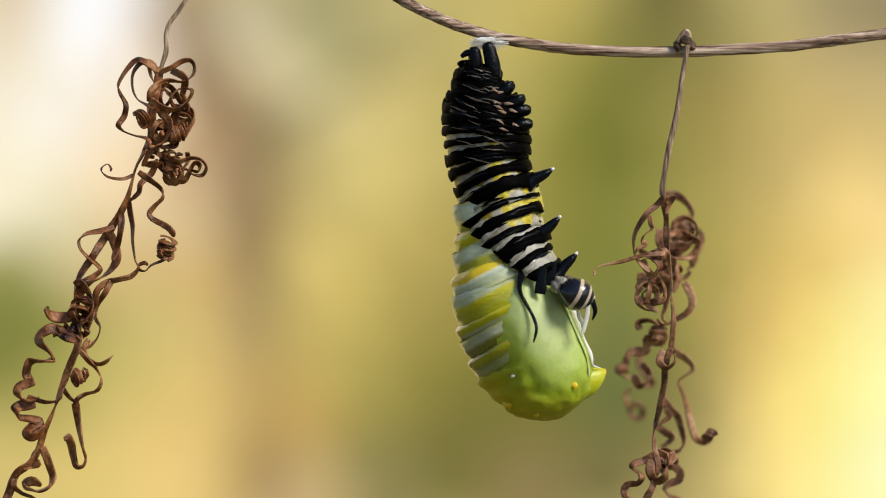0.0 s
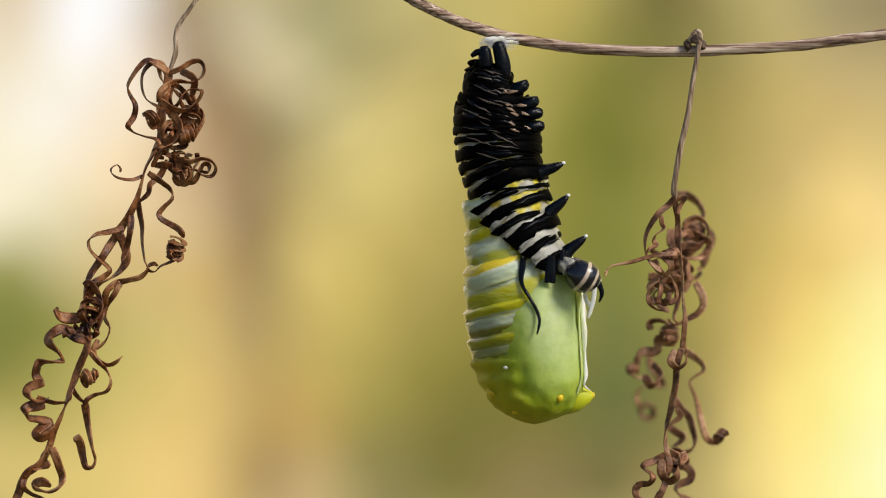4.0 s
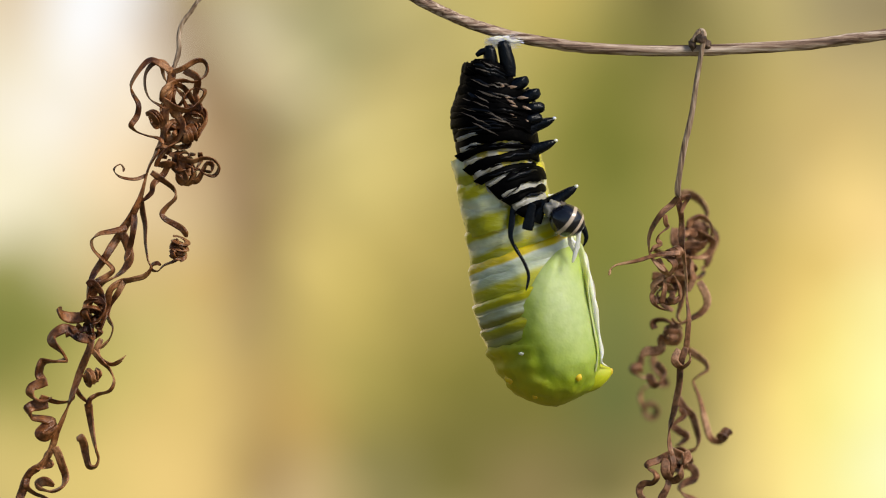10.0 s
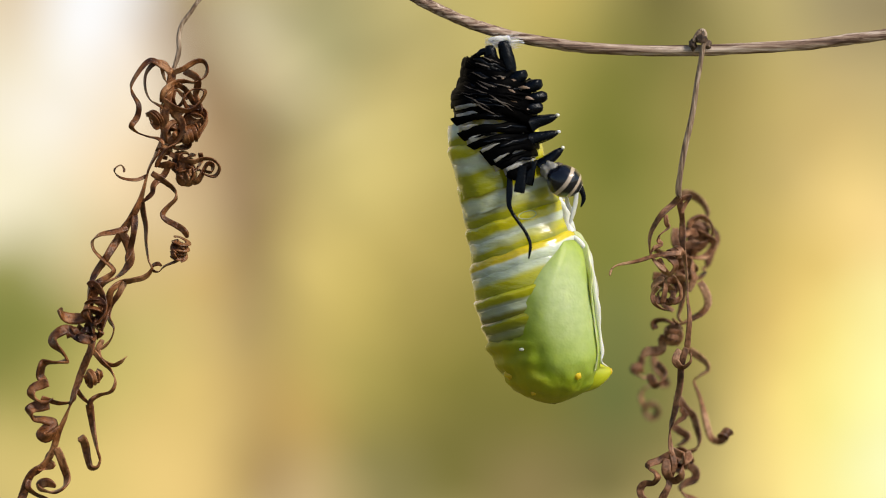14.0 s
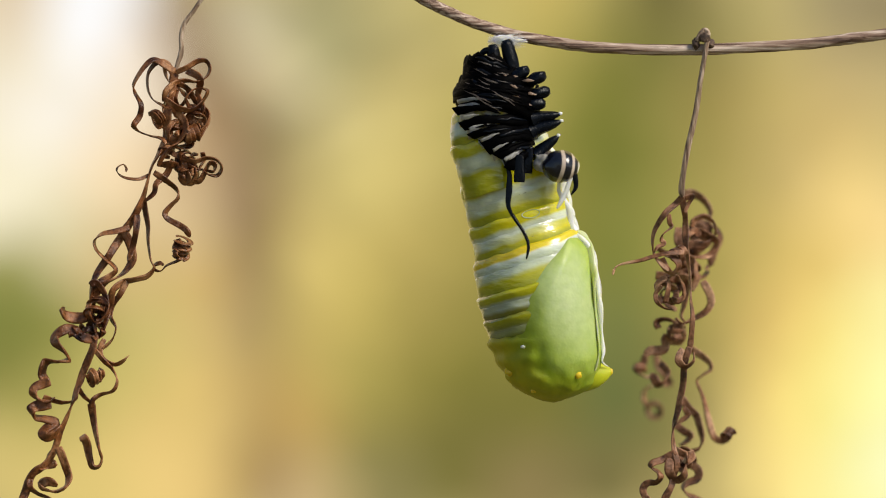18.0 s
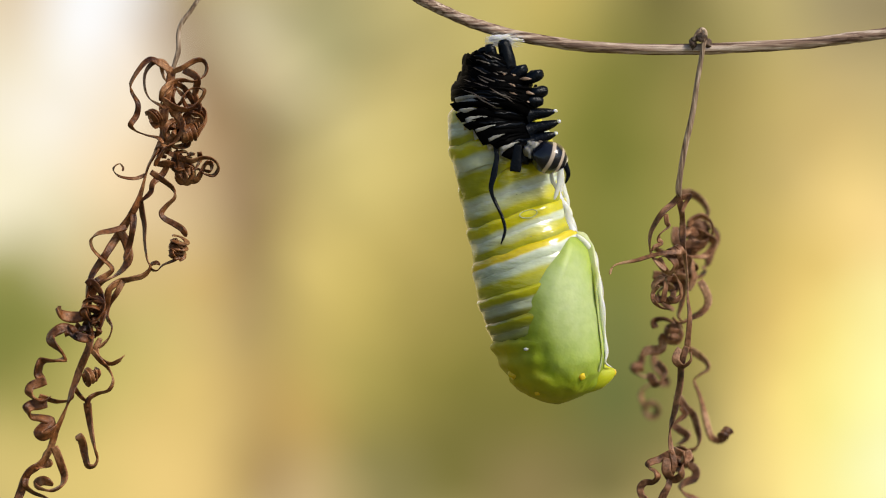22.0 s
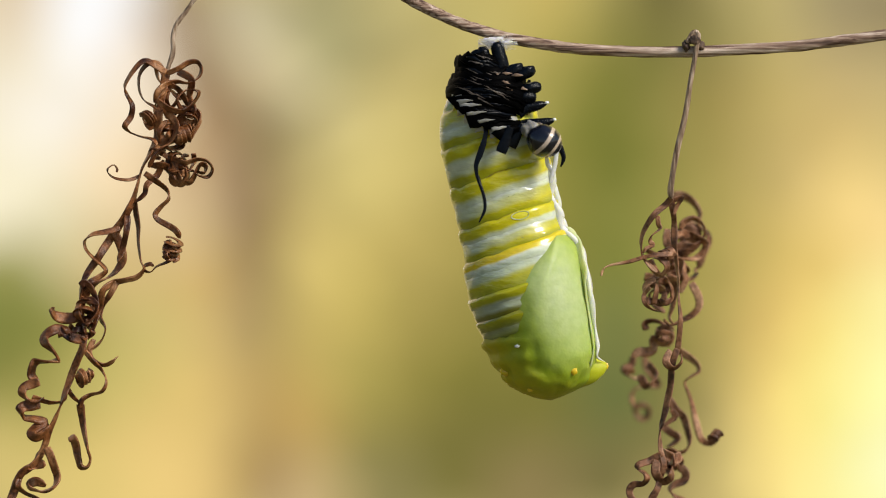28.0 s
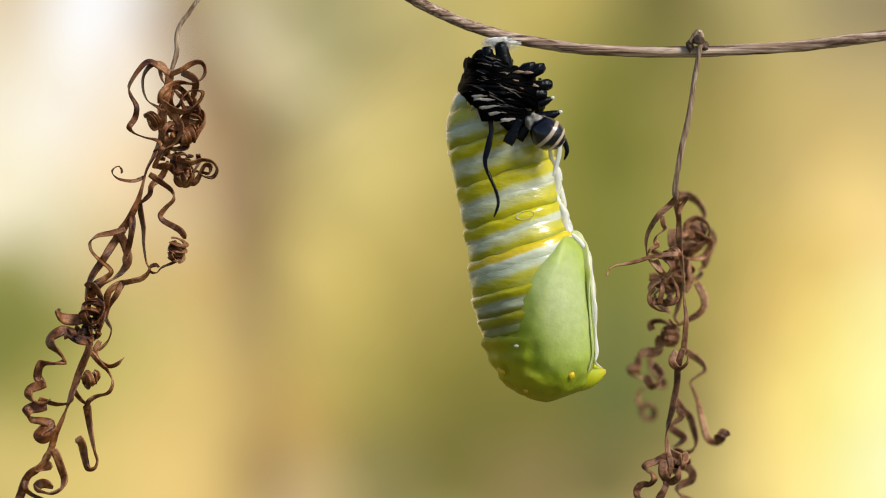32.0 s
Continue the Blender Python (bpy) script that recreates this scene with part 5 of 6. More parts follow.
def fold_mesh(H, heights, depth, seed, lift, arch=0.0, end=360, thick=0.06, jag=0.2, rough_by=0.12, sides=64, blunt=0.0):
    """A band of skin along x from -H to H: heights at its right end, middle and left end; arch: its rise in the middle."""
    bm = bmesh.new()
    n = 5
    closed = end == 360
    rad = H if closed else 2 * H / (1 - math.cos(radians(end)))
    arc, mid = ((0.0, 2 * math.pi) if closed else (radians(-50), radians(end))), H - rad
    cols = []
    m = sides if closed else sides + 1
    for j in range(m):
        a = lerp(arc[0], arc[1], j / sides)
        ca, sa = math.cos(a), math.sin(a)
        x = mid + rad * ca
        q = clamp((H - x) / (2 * H))
        tall = float(np.interp(q, (0, 0.5, 1), heights))
        if sa < 0:
            tall = max(tall, max(heights) * 0.9)
        rough = noise.noise(Vector((seed * 3.1, 1.9 * ca, 1.9 * sa)))
        top = tall * (0.5 + jag * 1.3 * noise.noise(Vector((seed, 3.0 * ca, 3.0 * sa))) + 0.5 * jag * noise.noise(Vector((seed, 9 * ca, 9 * sa))))
        bot = tall * (0.5 + jag * 1.3 * noise.noise(Vector((seed + 40, 3.0 * ca, 3.0 * sa))) + 0.5 * jag * noise.noise(Vector((seed + 7, 9 * ca, 9 * sa))))
        rise = arch * (1 - (x / H) ** 2) if abs(x) < H else 0.0
        col = []
        for k in range(2 * n):
            s = (k if k < n else 2 * n - 1 - k) / (n - 1)
            inner = k >= n
            bulge = thick * math.sin(math.pi * clamp(s)) ** 0.7
            r = lift + (0.0 if inner else bulge) - (0.16 if inner else 0) + rough_by * rough + 0.5 * rough_by * noise.noise(Vector((seed + s * 2, 5 * ca, 5 * sa)))
            col.append(bm.verts.new(Vector((mid + (rad + r) * ca + blunt * (s - 0.5) * q, -(depth + r) * sa, lerp(top, -bot, s) + rise)) * MM))
        cols.append(col)
    for j in range(m if closed else m - 1):
        a, b = cols[j], cols[(j + 1) % m]
        for k in range(2 * n):
            bm.faces.new((a[k], a[(k + 1) % (2 * n)], b[(k + 1) % (2 * n)], b[k]))
    if not closed:
        bm.faces.new(cols[0])
        bm.faces.new(cols[-1][::-1])
    return bm


def surface(H, depth, lift, arch, end):
    """A function that gives a point on the front of such a band at x, z."""
    rad = H if end == 360 else 2 * H / (1 - math.cos(radians(end)))
    mid = H - rad
    return lambda x, z, out=0.0: Vector((x, -(depth + lift + out) * math.sqrt(max(0.0, 1 - ((x - mid) / (rad + lift)) ** 2)), z + arch * (1 - (x / H) ** 2)))


# Name, heights (right, middle, left) and arch, then left and right ends stage by stage in plan units of 0.06 mm.
FOLDS = []


def fold(kind, heights, arch, lefts, rights):
    FOLDS.append((kind, [g * 0.06 for g in heights], arch * 0.06, lefts, rights))


fold("crumple", (18, 24, 20), 4, [(800, 134), (820, 140), (818, 112), (826, 108), (806, 101), (815, 112)], [(884, 132), (904, 142), (906, 118), (913, 116), (898, 108), (910, 111)])
fold("crumple", (20, 26, 26), -4, [(797, 152), (816, 158), (815, 132), (824, 124), (806, 117), (815, 127)], [(902, 152), (928, 160), (924, 142), (934, 132), (922, 128), (935, 126)])
fold("crumple", (20, 26, 26), -4, [(788, 172), (808, 182), (814, 148), (823, 138), (805, 132), (816, 137)], [(914, 174), (940, 184), (944, 158), (953, 146), (938, 143), (952, 140)])
fold("crumple", (20, 26, 26), -3, [(780, 191), (803, 203), (810, 160), (818, 149), (798, 143), (817, 146)], [(922, 196), (948, 210), (951, 178), (958, 162), (942, 152), (956, 150)])
fold("stripe", (18, 20, 20), 0, [(778, 209), (802, 216), (807, 168), (814, 156), (794, 149), (818, 150)], [(928, 216), (950, 230), (951, 188), (958, 169), (941, 158), (956, 155)])
fold("stripe", (15, 14, 15), 3, [(779, 231), (803, 231), (805, 174), (811, 161), (791, 154), (819, 153)], [(934, 232), (949, 243), (951, 193), (958, 174), (941, 163), (955, 159)])
fold("stripe", (15, 12, 11), 4, [(782, 256), (804, 243), (804, 180), (810, 165), (790, 158), (820, 156)], [(938, 246), (948, 254), (951, 198), (959, 180), (941, 168), (955, 163)])
fold("stripe", (18, 20, 22), 5, [(785, 286), (806, 266), (803, 186), (809, 169), (789, 162), (820, 159)], [(937, 262), (948, 264), (951, 204), (960, 186), (941, 174), (955, 168)])
fold("stripe", (5, 10, 18), 8, [(791, 312), (808, 287), (802, 191), (808, 172), (788, 166), (821, 162)], [(934, 275), (947, 273), (952, 209), (962, 191), (942, 180), (955, 172)])
fold("stripe", (22, 16, 17), 12, [(802, 344), (810, 305), (801, 197), (807, 176), (788, 170), (821, 165)], [(938, 290), (950, 283), (953, 214), (964, 198), (943, 185), (956, 177)])
fold("stripe", (26, 26, 30), 14, [(813, 376), (816, 328), (802, 215), (807, 182), (788, 174), (822, 168)], [(948, 316), (955, 297), (956, 221), (968, 205), (947, 190), (958, 183)])
fold("open", (7, 10, 11), 12, [(824, 401), (823, 352), (807, 240), (808, 197), (789, 179), (823, 172)], [(948, 345), (953, 317), (956, 232), (969, 210), (949, 195), (959, 187)])
fold("open", (23, 15, 18), 9, [(838, 419), (838, 377), (819, 264), (818, 223), (794, 189), (826, 178)], [(953, 366), (960, 328), (956, 243), (971, 215), (950, 201), (960, 191)])
fold("open", (9, 12, 12), 7, [(857, 438), (854, 394), (838, 286), (832, 242), (803, 199), (832, 186)], [(950, 394), (963, 345), (956, 255), (971, 220), (951, 208), (960, 196)])
fold("open", (24, 30, 31), 6, [(882, 457), (882, 411), (868, 306), (858, 262), (819, 217), (842, 200)], [(966, 413), (974, 360), (960, 268), (973, 226), (954, 216), (959, 203)])
fold("open", (13, 11, 15), 4, [(911, 478), (905, 438), (888, 321), (880, 279), (855, 232), (868, 210)], [(970, 438), (985, 384), (971, 290), (966, 242), (944, 223), (946, 210)])
fold("open", (13, 12, 16), 4, [(935, 494), (930, 462), (909, 336), (903, 298), (884, 248), (893, 224)], [(988, 466), (1000, 406), (984, 315), (958, 260), (930, 232), (936, 218)])

random.seed(5)
END_AT = [360] * 11 + [126, 120, 114, 106, 100, 96]  # how far round the body a fold reaches, in degrees
CLOSED_MOVES = []
# how far down its back the body is still covered
LOW_EDGE = [project(SPINES[k], plan(*l))[0] for k, l in zip(STAGES, ((803, 372), (812, 378), (803, 272), (805, 215), (788, 186), (815, 168)))]
for j, (kind, heights, arch, lefts, rights) in enumerate(FOLDS):
    H = (plan(*rights[0]) - plan(*lefts[0])).length / 2
    closed = kind != "open"
    places = staged(lefts, rights, 0.5 if closed else 0.2)
    crumpled = kind == "crumple"
    depth = float(np.interp(j, (0, 2, 4, 6), (2.6, 3.9, 4.8, 5.2)))
    lift = 0.24 if crumpled else 0.26 + 0.04 * (j % 2)
    ring = part("black_ring", fold_mesh(H - (0.3 if closed else 0.0), heights, depth, j * 1.37, lift, arch, END_AT[j], 0.20 if crumpled else 0.10, 0.34 if crumpled else 0.17, 0.24 if crumpled else 0.10, blunt=0.0 if closed else 0.7), BLACK_SKIN, skin, "crumpled black tail skin" if crumpled else "velvety black skin ring")
    SKIN_MOVES.append((ring, places, 0.0))
    if closed:
        CLOSED_MOVES.append(places)
    at = surface(H, depth, lift, arch, END_AT[j])

    def crease(x0, x1, z0, z1, out, wave):
        return [at(lerp(x0, x1, g / 7), lerp(z0, z1, g / 7) + random.uniform(-wave, wave), out + random.uniform(-0.03, 0.05)) for g in range(8)]

    tall = max(heights)
    # thin pale creases that run down to the belly side, across the seams of the bag
    rise = 0.2 if crumpled else 0.1
    for f in range(4 if crumpled else (2 if j < 8 else 0)):
        x0 = random.uniform(-0.85, 0.2) * H
        x1 = min(0.8 * H, x0 + random.uniform(1.4, 3.6))
        z0 = random.uniform(-0.1, 0.6) * tall
        w = random.uniform(0.06, 0.12)
        bm = bmesh.new()
        sweep(bm, crease(x0, x1, z0, z0 - random.uniform(0.15, 0.5) * (x1 - x0), rise + 0.16, 0.06), lambda s, w=w: w * (0.3 + math.sin(math.pi * s)), 0.7, 0, 6, 0.2, 0.3, (0.3, 0.3), j * 3.7 + f)
        part("fold", bm, FOLD_BROWN, ring, "thin pale crease")
    # flesh-coloured folds beside the stub legs
    for f in range(2 if crumpled and j else (1 if j in (4, 5) else 0)):
        x0 = random.uniform(0.25, 0.5) * H
        z0 = random.uniform(-0.2, 0.4) * tall
        bm = bmesh.new()
        sweep(bm, crease(x0, x0 + random.uniform(0.7, 1.3), z0, z0 - random.uniform(0.2, 0.7), rise + 0.15, 0.06), lambda s: 0.27 * (0.3 + math.sin(math.pi * s)), 0.7, 0, 8, 0.2, 0.3, (0.3, 0.3), j * 2.9 + f)
        part("fold", bm, FOLD_TAN, ring, "flesh-coloured crumpled fold")
    # crumpled ridges
    for f in range(11 if crumpled else (3 if j < 10 else 2)):
        x0 = random.uniform(-0.9, 0.1) * H
        x1 = min(0.9 * H, x0 + random.uniform(2.0, 4.5))
        z0 = random.uniform(-0.45, 0.55) * tall
        bm = bmesh.new()
        sweep(bm, crease(x0, x1, z0, z0 - (random.uniform(0.15, 0.5) if crumpled else random.uniform(-0.05, 0.2)) * (x1 - x0), rise, 0.10), random.uniform(0.28, 0.6) if crumpled else random.uniform(0.2, 0.36), 0.75, 0, 8, 0.25, 0.25, (0.3, 0.3), j * 5 + f)
        part("wrinkle", bm, BLACK_GLOSS if f % 3 == 1 else BLACK_SKIN, ring)
    if j < len(FOLDS) - 1 and j >= 4:
        # the pale film down to the next black ring
        kind2, heights2, arch2, lefts2, rights2 = FOLDS[j + 1]
        l2 = [((a[0] + b[0]) / 2, (a[1] + b[1]) / 2) for a, b in zip(lefts, lefts2)]
        r2 = [((a[0] + b[0]) / 2, (a[1] + b[1]) / 2) for a, b in zip(rights, rights2)]
        H2 = (plan(*r2[0]) - plan(*l2[0])).length / 2
        gaps = [abs(rights2[0][1] - rights[0][1]), (abs(rights2[0][1] - rights[0][1]) + abs(lefts2[0][1] - lefts[0][1])) / 2, abs(lefts2[0][1] - lefts[0][1])]
        gap_now = [min(2.3, max(0.5, (0.066 if j < 9 else 0.092) * g)) for g in gaps]
        film = part("pale_ring", fold_mesh(H2 - 0.5 if closed else H2 * 0.97, gap_now, depth - 0.02, j * 2.3 + 7, 0.10, (arch + arch2) / 2, END_AT[j], 0.05, 0.05, 0.06), SLEEVE if j < 13 else FLAP_WHITE, skin, "white and yellow skin between the black rings")
        SKIN_MOVES.append((film, staged(l2, r2, 0.5 if kind2 != "open" else 0.2), 0.45))
        if j >= 9:
            # pale flaps left standing between the black ends along the free edge
            on = surface(H2, depth, lift, (arch + arch2) / 2, END_AT[j])
            reach = random.uniform(1.6, 2.6)
            bm = bmesh.new()
            sweep(bm, [on(-H2 + 0.3 + reach * g / 5, random.uniform(-0.06, 0.06), 0.16) for g in range(6)], lambda s, w=0.66 if j < 13 else 0.46: w * (1 - 0.75 * s), 0.35, 0, 8, 0.2, 0.25, (0.8, 0.3), j * 1.9)
            SKIN_MOVES.append((part("pale_flap", bm, FLAP_WHITE, skin, "greyish white flap of skin between black folds"), staged(l2, r2, 0.2), 0.0))
    if j == len(FOLDS) - 1:
        # short flat black legs hanging from the free edge
        for f, (x, drop) in enumerate(((-0.3, 1.9), (0.9, 1.5))):
            b0 = at(x, -0.2, 0.2)
            bm = bmesh.new()
            sweep(bm, [b0 + Vector((0.35, 0, 0.4)), b0, b0 + Vector((-0.8, -0.1, -0.6 * drop)), b0 + Vector((-1.35, -0.1, -drop))], lambda s: lerp(0.8, 1.4, s), 0.5, 0, 10, 0.2, 0.12, (0.9, 0.85), j + f)
            part("true_leg", bm, BLACK_GLOSS, ring, "short flat black leg")

# stub legs and pointed legs: (base, tip) stage by stage
LEG_MOVES = []


def leg(kind, bases, tips):
    b0, t0 = plan(*bases[0]), plan(*tips[0])
    reach = (t0 - b0).length
    bm = bmesh.new()
    if kind == "stub":
        blob(bm, Vector((0.05, 0, 0)), (reach + 0.35, 0.85, 0.66), 0.10, reach * 9, 22)
        ob = part("proleg", bm, BLACK_GLOSS, skin, "glossy black stub leg")
        bm = bmesh.new()
        sweep(bm, [Vector((-1.4, -0.75, 0.35)), Vector((-0.8, -0.95, 0.12)), Vector((-0.2, -0.95, -0.15))], lambda s: 0.3 * (0.4 + math.sin(math.pi * s)), 0.7, 0, 8, 0.15, 0.3, (0.4, 0.4), reach)
        part("fold", bm, FOLD_TAN, ob, "flesh-coloured crumpled fold")
    else:
        sweep(bm, [Vector((-0.9, 0, -0.25)), Vector((0, 0, -0.1)), Vector((reach * 0.55, 0, -0.05)), Vector((reach, 0, 0.05))], lambda s: float(np.interp(s, (0, 0.3, 0.85, 1), (1.9, 1.45, 0.8, 0.5))), 0.9, 0, 12, 0.15, 0.12, (1, 0.6), reach * 7)
        ob = part("proleg", bm, BLACK_GLOSS, skin, "pointed black leg")
        bm = bmesh.new()
        blob(bm, Vector((reach, -0.05, 0.08)), (0.26, 0.22, 0.2), 0.15, reach, 10)
        part("leg_tip", bm, RIDGE_WHITE, ob, "white leg tip")
    places = []
    for k, b, t in zip(STAGES, bases, tips):
        a, c = plan(*b), plan(*t)
        d, off = project(SPINES[k], c - (c - a).normalized() * reach)
        places.append((d, off, -math.degrees(math.atan2(c.z - a.z, c.x - a.x)) - lean_of(along(SPINES[k], max(d, 0.0))[1])))
    LEG_MOVES.append((ob, list(zip(*places)), -2.6 if kind == "stub" else -2.2))


leg("stub", [(890, 158), (920, 162), (918, 143), (926, 130), (908, 124), (930, 122)], [(902, 150), (934, 154), (930, 136), (936, 124), (918, 118), (942, 116)])
leg("stub", [(908, 180), (935, 190), (940, 160), (952, 140), (930, 132), (945, 124)], [(921, 174), (950, 184), (954, 154), (966, 134), (944, 126), (958, 118)])
leg("stub", [(916, 196), (938, 212), (948, 178), (958, 164), (938, 156), (956, 150)], [(932, 194), (955, 210), (964, 176), (974, 160), (954, 152), (972, 148)])
leg("stub", [(919, 221), (940, 238), (942, 198), (950, 183), (930, 172), (948, 166)], [(935, 219), (957, 235), (957, 196), (966, 182), (946, 172), (962, 166)])
leg("spike", [(945, 316), (955, 294), (958, 217), (966, 204), (938, 189), (952, 181)], [(979, 300), (999, 291), (986, 205), (993, 201), (966, 188), (979, 173)])
leg("spike", [(958, 412), (968, 332), (952, 263), (968, 221), (950, 222), (960, 205)], [(992, 385), (999, 310), (988, 258), (995, 214), (979, 218), (993, 198)])
leg("spike", [(993, 476), (995, 408), (982, 317), (968, 256), (935, 222), (940, 212)], [(1022, 450), (1028, 392), (1015, 295), (990, 240), (962, 232), (966, 210)])

# crumpled tail bag at the top of the skin
bm = bmesh.new()
blob(bm, Vector((4.7, -0.1, 18.9)) - SKIN_O, (2.0, 1.9, 1.0), 0.4, 7.0, 30)
STILL_PARTS = [part("tail_bag", bm, BLACK_SKIN, skin, "crumpled black tail skin")]
# tail claspers, held in the silk
for pts, w in (([(6, 21.9), (6.24, 20.94), (6.54, 19.74), (6.72, 18.06)], 1.5), ([(4.56, 21.42), (4.68, 20.46), (4.8, 19.14)], 1.4), ([(3.24, 20.34), (3.84, 20.76), (4.44, 20.76), (5.04, 20.46)], 0.75)):
    bm = bmesh.new()
    sweep(bm, [q - SKIN_O for q in vecs(pts, -1.3)], lambda s, w=w: w * (0.85 + 0.35 * s), 0.9, 0, 12, 0.2, 0.12, (0.6, 0.8), w * 3)
    STILL_PARTS.append(part("clasper", bm, BLACK_GLOSS, skin, "glossy black tail clasper"))

# old head shell, its mouth limb and threads
head = part("head_shell", blob(bmesh.new(), (0, 0, 0), (1.95, 1.85, 1.72), 0.04, 0.5, 32), HEAD, skin, "round black head shell with white bands", (0, 0, 0))
bm = bmesh.new()
blob(bm, Vector((-1.3, 3.4, 0.5)), (1.4, 1.9, 1.1), 0.22, 4.0, 18)
part("neck", bm, FOLD_BROWN, head, "grey folded neck skin")
bm = bmesh.new()
blob(bm, Vector((-1.75, 0.5, 0.55)), (0.9, 0.9, 0.95), 0.3, 6.0, 22)
part("collar", bm, GREY_SKIN, head, "pale wrinkled skin behind the head shell")
mouth = part("mouth_limb", sweep(bmesh.new(), vecs([(1.3, -0.1), (1.75, -0.95), (1.98, -1.8), (1.68, -2.7)], -0.4), lambda s: lerp(0.75, 0.34, s), 0.7, 0, 8, 0.2, 0.1, (0.8, 0.4), 2.0), BLACK_GLOSS, skin, "thin black mouth limb")
for pts, y, w in (([(1.3, -0.5), (1.2, -1.4), (1.05, -2.4), (0.75, -3.6), (0.5, -4.4)], -0.5, 0.46), ([(0.2, -1.5), (0.35, -2.4), (0.75, -3.1), (0.9, -3.9)], 0.6, 0.4)):
    bm = bmesh.new()
    sweep(bm, vecs(pts, y), w, 0.7, 0, 8, 0.2, 0.25, (0.8, 0.4), w * 9)
    part("thread", bm, RIDGE_WHITE, mouth, "wet white thread")


def filament():
    up = part("filament", sweep(bmesh.new(), vecs([(-0.36, 2.4), (-0.12, 1.08), (0, -0.12), (0.06, -1.32), (-0.24, -2.88), (-0.54, -4.32), (-0.3, -5.52)]), lambda s: lerp(0.74, 0.46, s) * (1 + 0.18 * math.sin(11 * s)), 0.7, 0, 10, 0.25, 0.12, (0.9, 0.9), 1.0), BLACK_GLOSS, skin, "long thin black filament")
    low = part("filament_tip", sweep(bmesh.new(), vecs([(-0.3, -5.4), (0.18, -6.48), (0.66, -7.56), (0.9, -8.88), (0.48, -10.32)]), lambda s: lerp(0.4, 0.3, s), 0.8, 0, 10, 0.25, 0.12, (0.9, 0.4), 2.0), BLACK_GLOSS, up)
    return up


front_filament, far_filament = filament(), filament()

# ---- motions ----
FIL_TIMES = (0, 6, 9, 13, 17, 19, 20, 21, 25, 28, 29, 30, 31, 31.5, 32)
FIL_X = (-5.7, -6.72, -5.88, -5.76, -6.9, -4.3, -3.7, -5.28, -6.42, -6.12, -8.2, -5.64, -6.3, -5.9, -6)
FIL_Z = (4.92, 3.48, 3, 2.16, 0.96, -0.36, 0.3, 0.6, 2.7, 1.68, 1.6, 1.02, 1.3, 1.4, 1.5)
FIL_TURN = (-4, -7, -4, -11, -7, -10, -1, -2, 6, 7, 12, -4, 7, -3, 1)


def interp(ts, vs, t):
    return float(np.interp(t, ts, vs))


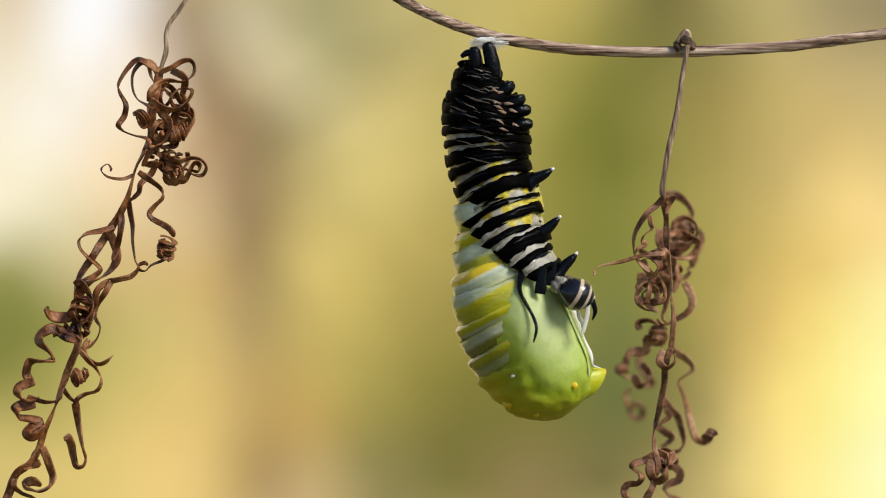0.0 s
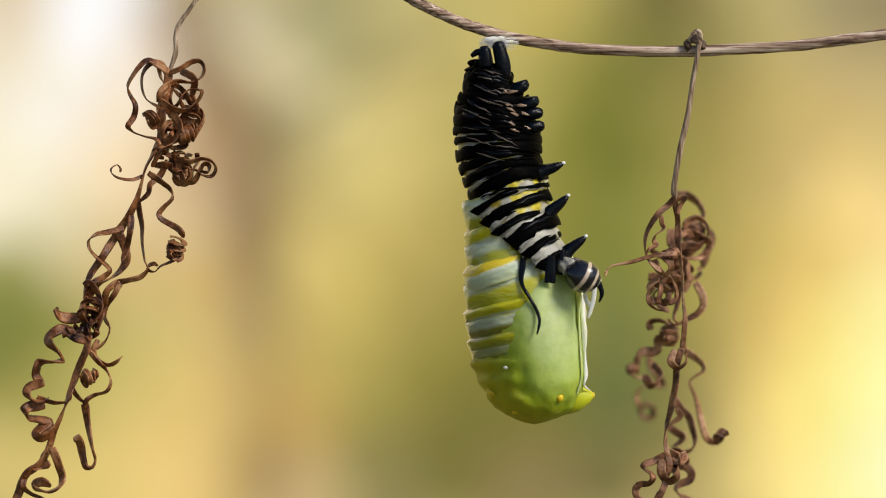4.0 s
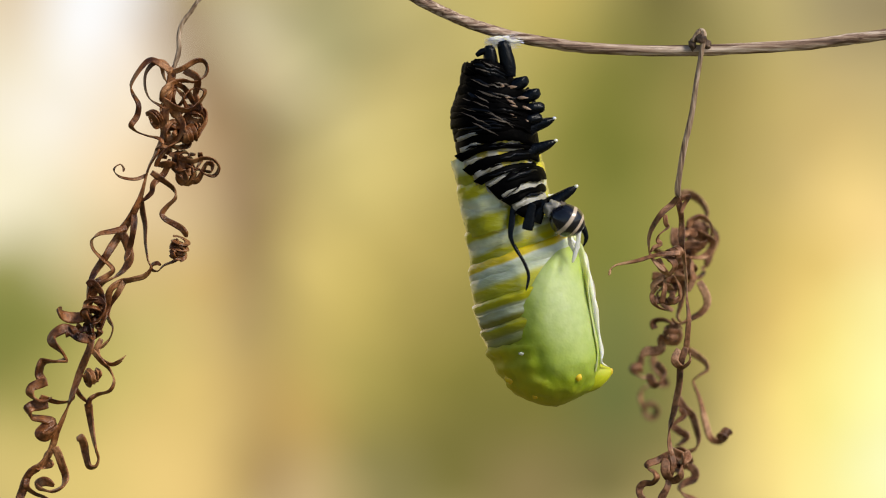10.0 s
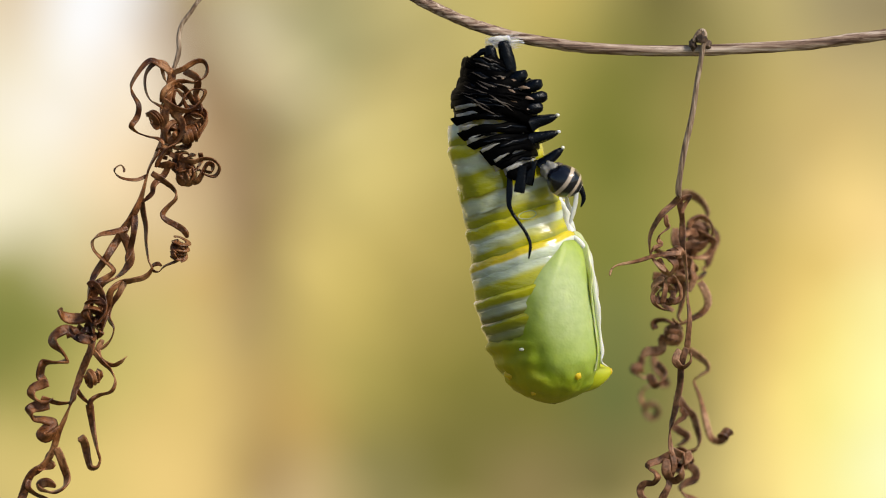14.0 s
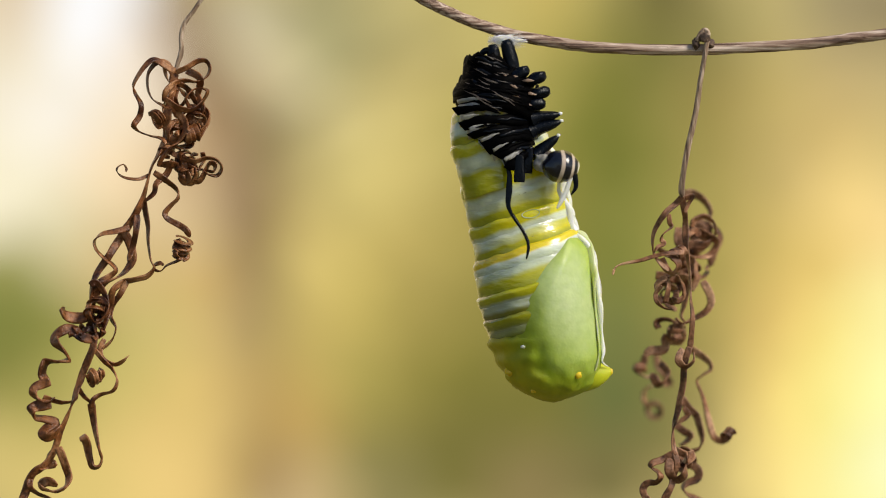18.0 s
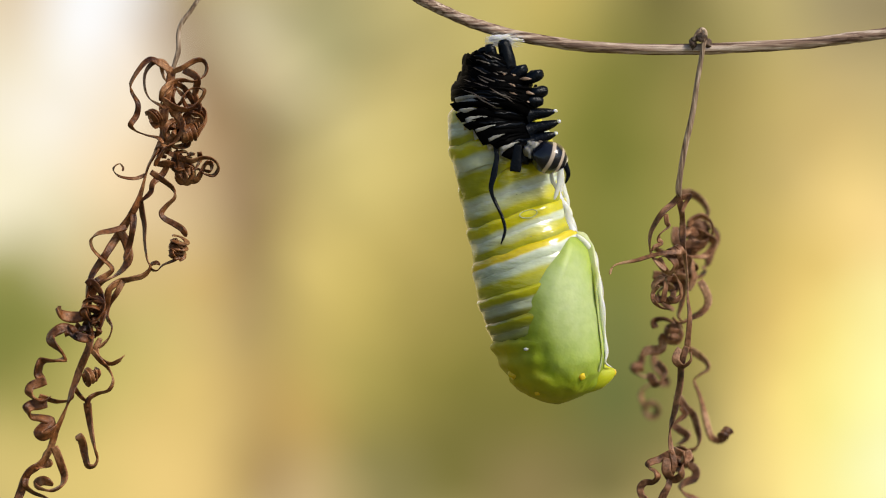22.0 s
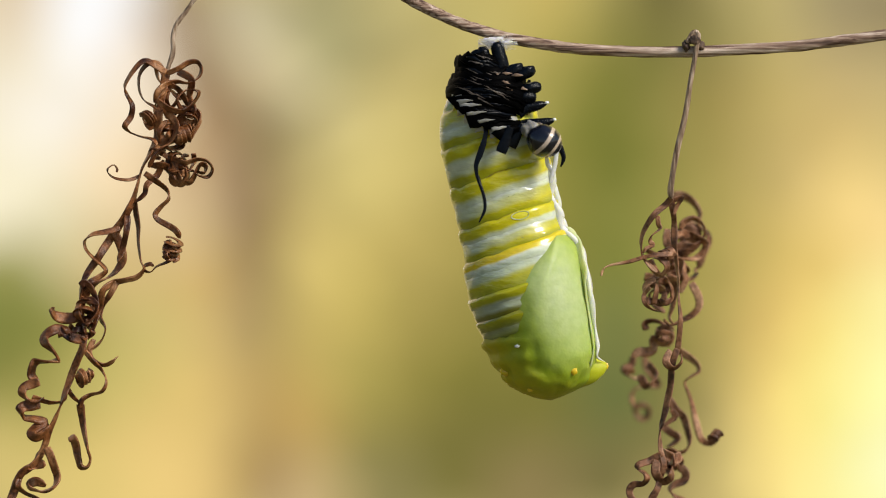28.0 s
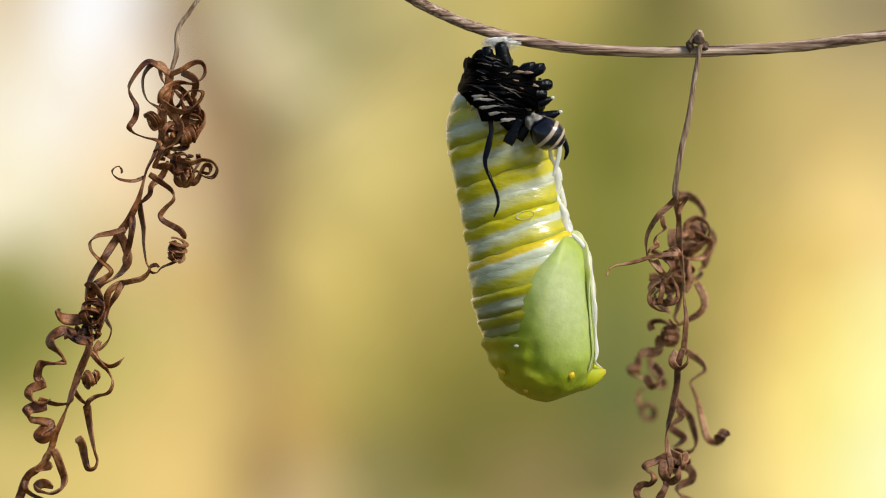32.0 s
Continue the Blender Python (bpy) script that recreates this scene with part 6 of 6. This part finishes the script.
def motions():
    walk(vine, [(t, Matrix.Translation(vine.location) @ pose(VINE_X[k] * MM, 0, VINE_Z[k] * MM)) for k, t in enumerate(STEPS)])
    walk(silk, [(t, Matrix.Translation(silk.location) @ pose(VINE_X[k] * MM, 0, VINE_Z[k] * MM)) for k, t in enumerate(STEPS)])
    for ob, xs, zs, turns in ((left_tendril, LEFT_X, LEFT_Z, LEFT_TURN), (right_tendril, RIGHT_X, RIGHT_Z, RIGHT_TURN)):
        base = Matrix.Translation(ob.location)
        walk(ob, [(t, base @ pose(xs[k] * MM, 0, zs[k] * MM, 0, turns[k], 0)) for k, t in enumerate(STEPS)])
    # lower body of the pupa
    for ob in LOW_PARTS:
        walk(ob, [(t, pose((BODY_X[k] - TAIL.x) * MM, -TAIL.y * MM, (BODY_Z[k] - TAIL.z) * MM, 0, BODY_TURN[k], 0)) for k, t in enumerate(STEPS)])
    # the folds of the skin slide up the body
    heads = [Vector((HEAD_X[k], 0, HEAD_Z[k])) for k in range(65)]
    EDGES = [by_shift(LOW_EDGE, k) - 1.3 for k in range(65)]
    OFFSETS = [([by_shift(p[0], k) for p in CLOSED_MOVES], [by_shift(p[1], k) for p in CLOSED_MOVES]) for k in range(65)]
    # the bag of skin sways a little on the body as the vine swings
    SWAY = ((0, 1, 2, 3, 6, 7, 8, 9, 10, 11, 12, 13, 14, 17, 18, 19, 20, 21, 22, 23, 25, 28, 29, 30, 31, 32),
            (0.2, 0.5, 0.1, 0.5, 0.05, -0.35, 0.6, -0.5, -0.2, -0.25, -0.25, -0.5, -0.2, -0.6, -0.3, -0.5, 0.15, -0.45, -0.15, 0.15, 0.1, -0.35, 0.25, -0.2, 0.0, 0.1))
    for ob, c, axis, wide in RING_MOVES:
        rows = []
        for k, t in enumerate(STEPS):
            p, turn = body_at(c, k)
            d = project(SPINES[k], p)[0]
            under = smooth01((EDGES[k] + 0.7 - d) / 2.2)
            way = along(SPINES[k], d)[1]
            # beside the old head the belly is still pressed into the skin
            pressed = max(under, by_shift((0.62, 0.62, 0.6, 0.5, 0.2, 0.0), k) * smooth01((project(SPINES[k], heads[k])[0] + 0.9 - d) / 4.0))
            swing = radians(78) * pressed
            slim = math.hypot(math.cos(swing), body_depth(c.z) * math.sin(swing))
            beside = lerp(project(SPINES[k], p)[1] - wide * (1 - slim), float(np.interp(d, *OFFSETS[k])) + 1.3 * interp(*SWAY, t), under)
            beside += max(0.0, by_shift((1.1, 0, 0, 0, 0, 0), k)) * smooth01((c.z + 2) / 7) * (1 - under)
            beside += interp(*SWAY, t) * 0.6 * smooth01((c.z - 2) / 8) * (1 - under)
            p = p + Vector((-way.z, 0, way.x)) * (beside - project(SPINES[k], p)[1])
            # the tail ring stays drawn down inside the skin until it is free
            p = p + way * (2.6 * under * smooth01((c.z - 13) / 3))
            q = p - TAIL + Vector((0, 0.6 * pressed + 0.8 * under, 0))
            rows.append((t, pose(q.x * MM, q.y * MM, q.z * MM, 0, turn, 0) @ Matrix.Rotation(swing, 4, axis)))
        walk(ob, rows)
    # the belly ridges swell out once the skin has passed them
    for ob, c, out in RIDGE_MOVES:
        rows = []
        for k, t in enumerate(STEPS):
            free = project(SPINES[k], body_at(c, k)[0])[0] - project(SPINES[k], heads[k])[0]
            rows.append((t, Matrix.Translation(out * (-1.3 * MM * (1 - smooth01((free + 1.6) / 2.0))))))
        walk(ob, rows)
    for ob, places, tuck in SKIN_MOVES:
        rows = []
        for k, t in enumerate(STEPS):
            d, off, tilt = [by_shift(p, k) for p in places]
            off += interp(*SWAY, t)
            c, way = along(SPINES[k], d)
            q = c + Vector((-way.z, 0, way.x)) * off - SKIN_O
            back = tuck * smooth01((SHIFT[k] - 5) / 7)
            rows.append((t, pose(q.x * MM, (0.2 + back) * MM, q.z * MM, 0, lean_of(way) + tilt, 0)))
        walk(ob, rows)
    for ob in STILL_PARTS:
        walk(ob, [(t, pose((VINE_X[k] - VINE_X[64]) * MM, 0, (VINE_Z[k] - VINE_Z[64]) * MM)) for k, t in enumerate(STEPS)])
    for i, (ob, places, y) in enumerate(LEG_MOVES):
        rows = []
        for k, t in enumerate(STEPS):
            d, off, tilt = [by_shift(p, k) for p in places]
            off += interp(*SWAY, t) if y < -2.4 else 0.0
            if i in (4, 5):
                d += interp((6, 8, 9, 10, 12), (0, -0.7, -1.5, -1.5, 0), t)
                off += interp((8, 9, 10, 12), (0, -0.8, -0.3, 0), t)
            c, way = along(SPINES[k], d)
            q = c + Vector((-way.z, 0, way.x)) * off - SKIN_O
            rows.append((t, pose(q.x * MM, y * MM, q.z * MM, 0, lean_of(way) + tilt, 0)))
        walk(ob, rows)
    turns = ((0, 9, 14, 16.5, 17.5, 20, 22, 24, 32), (14, 24, 22, 4, -4, -4, 10, 24, 26))
    for ob, share in ((head, 1.0), (mouth, 0.0)):
        rows = []
        for k, t in enumerate(STEPS):
            q = heads[k] - SKIN_O
            rows.append((t, pose(q.x * MM, -5.0 * MM, q.z * MM, 0, share * interp(*turns, t) + (1 - share) * interp((0, 14, 18, 22), (0, 0, 12, 0), t), 0)))
        walk(ob, rows)
    for ob, far in ((front_filament, False), (far_filament, True)):
        rows = []
        for k, t in enumerate(STEPS):
            q = heads[k] - SKIN_O + Vector((interp(FIL_TIMES, FIL_X, t), 0, interp(FIL_TIMES, FIL_Z, t)))
            turn = interp(FIL_TIMES, FIL_TURN, t)
            if far:
                q += Vector((0.6, 0, 0))
                turn = interp((0, 28, 28.5, 29, 29.5, 30, 30.5, 32), (-12, -8, 2, -8, -8, 3, 0, -8), t)
                q.x += interp((0, 28, 28.5, 29, 29.5, 30, 30.5, 31, 32), (0, 0, -2.0, 2.0, 0, -4.8, -2.4, 0, 0), t)
            rows.append((t, pose(q.x * MM, (interp((0, 6, 12), (-4.2, -4.5, -4.7), t) if not far else 5.6) * MM, q.z * MM, 0 if far else interp((0, 6, 12), (-14, -10, -8), t), turn, 0)))
        walk(ob, rows)


motions()
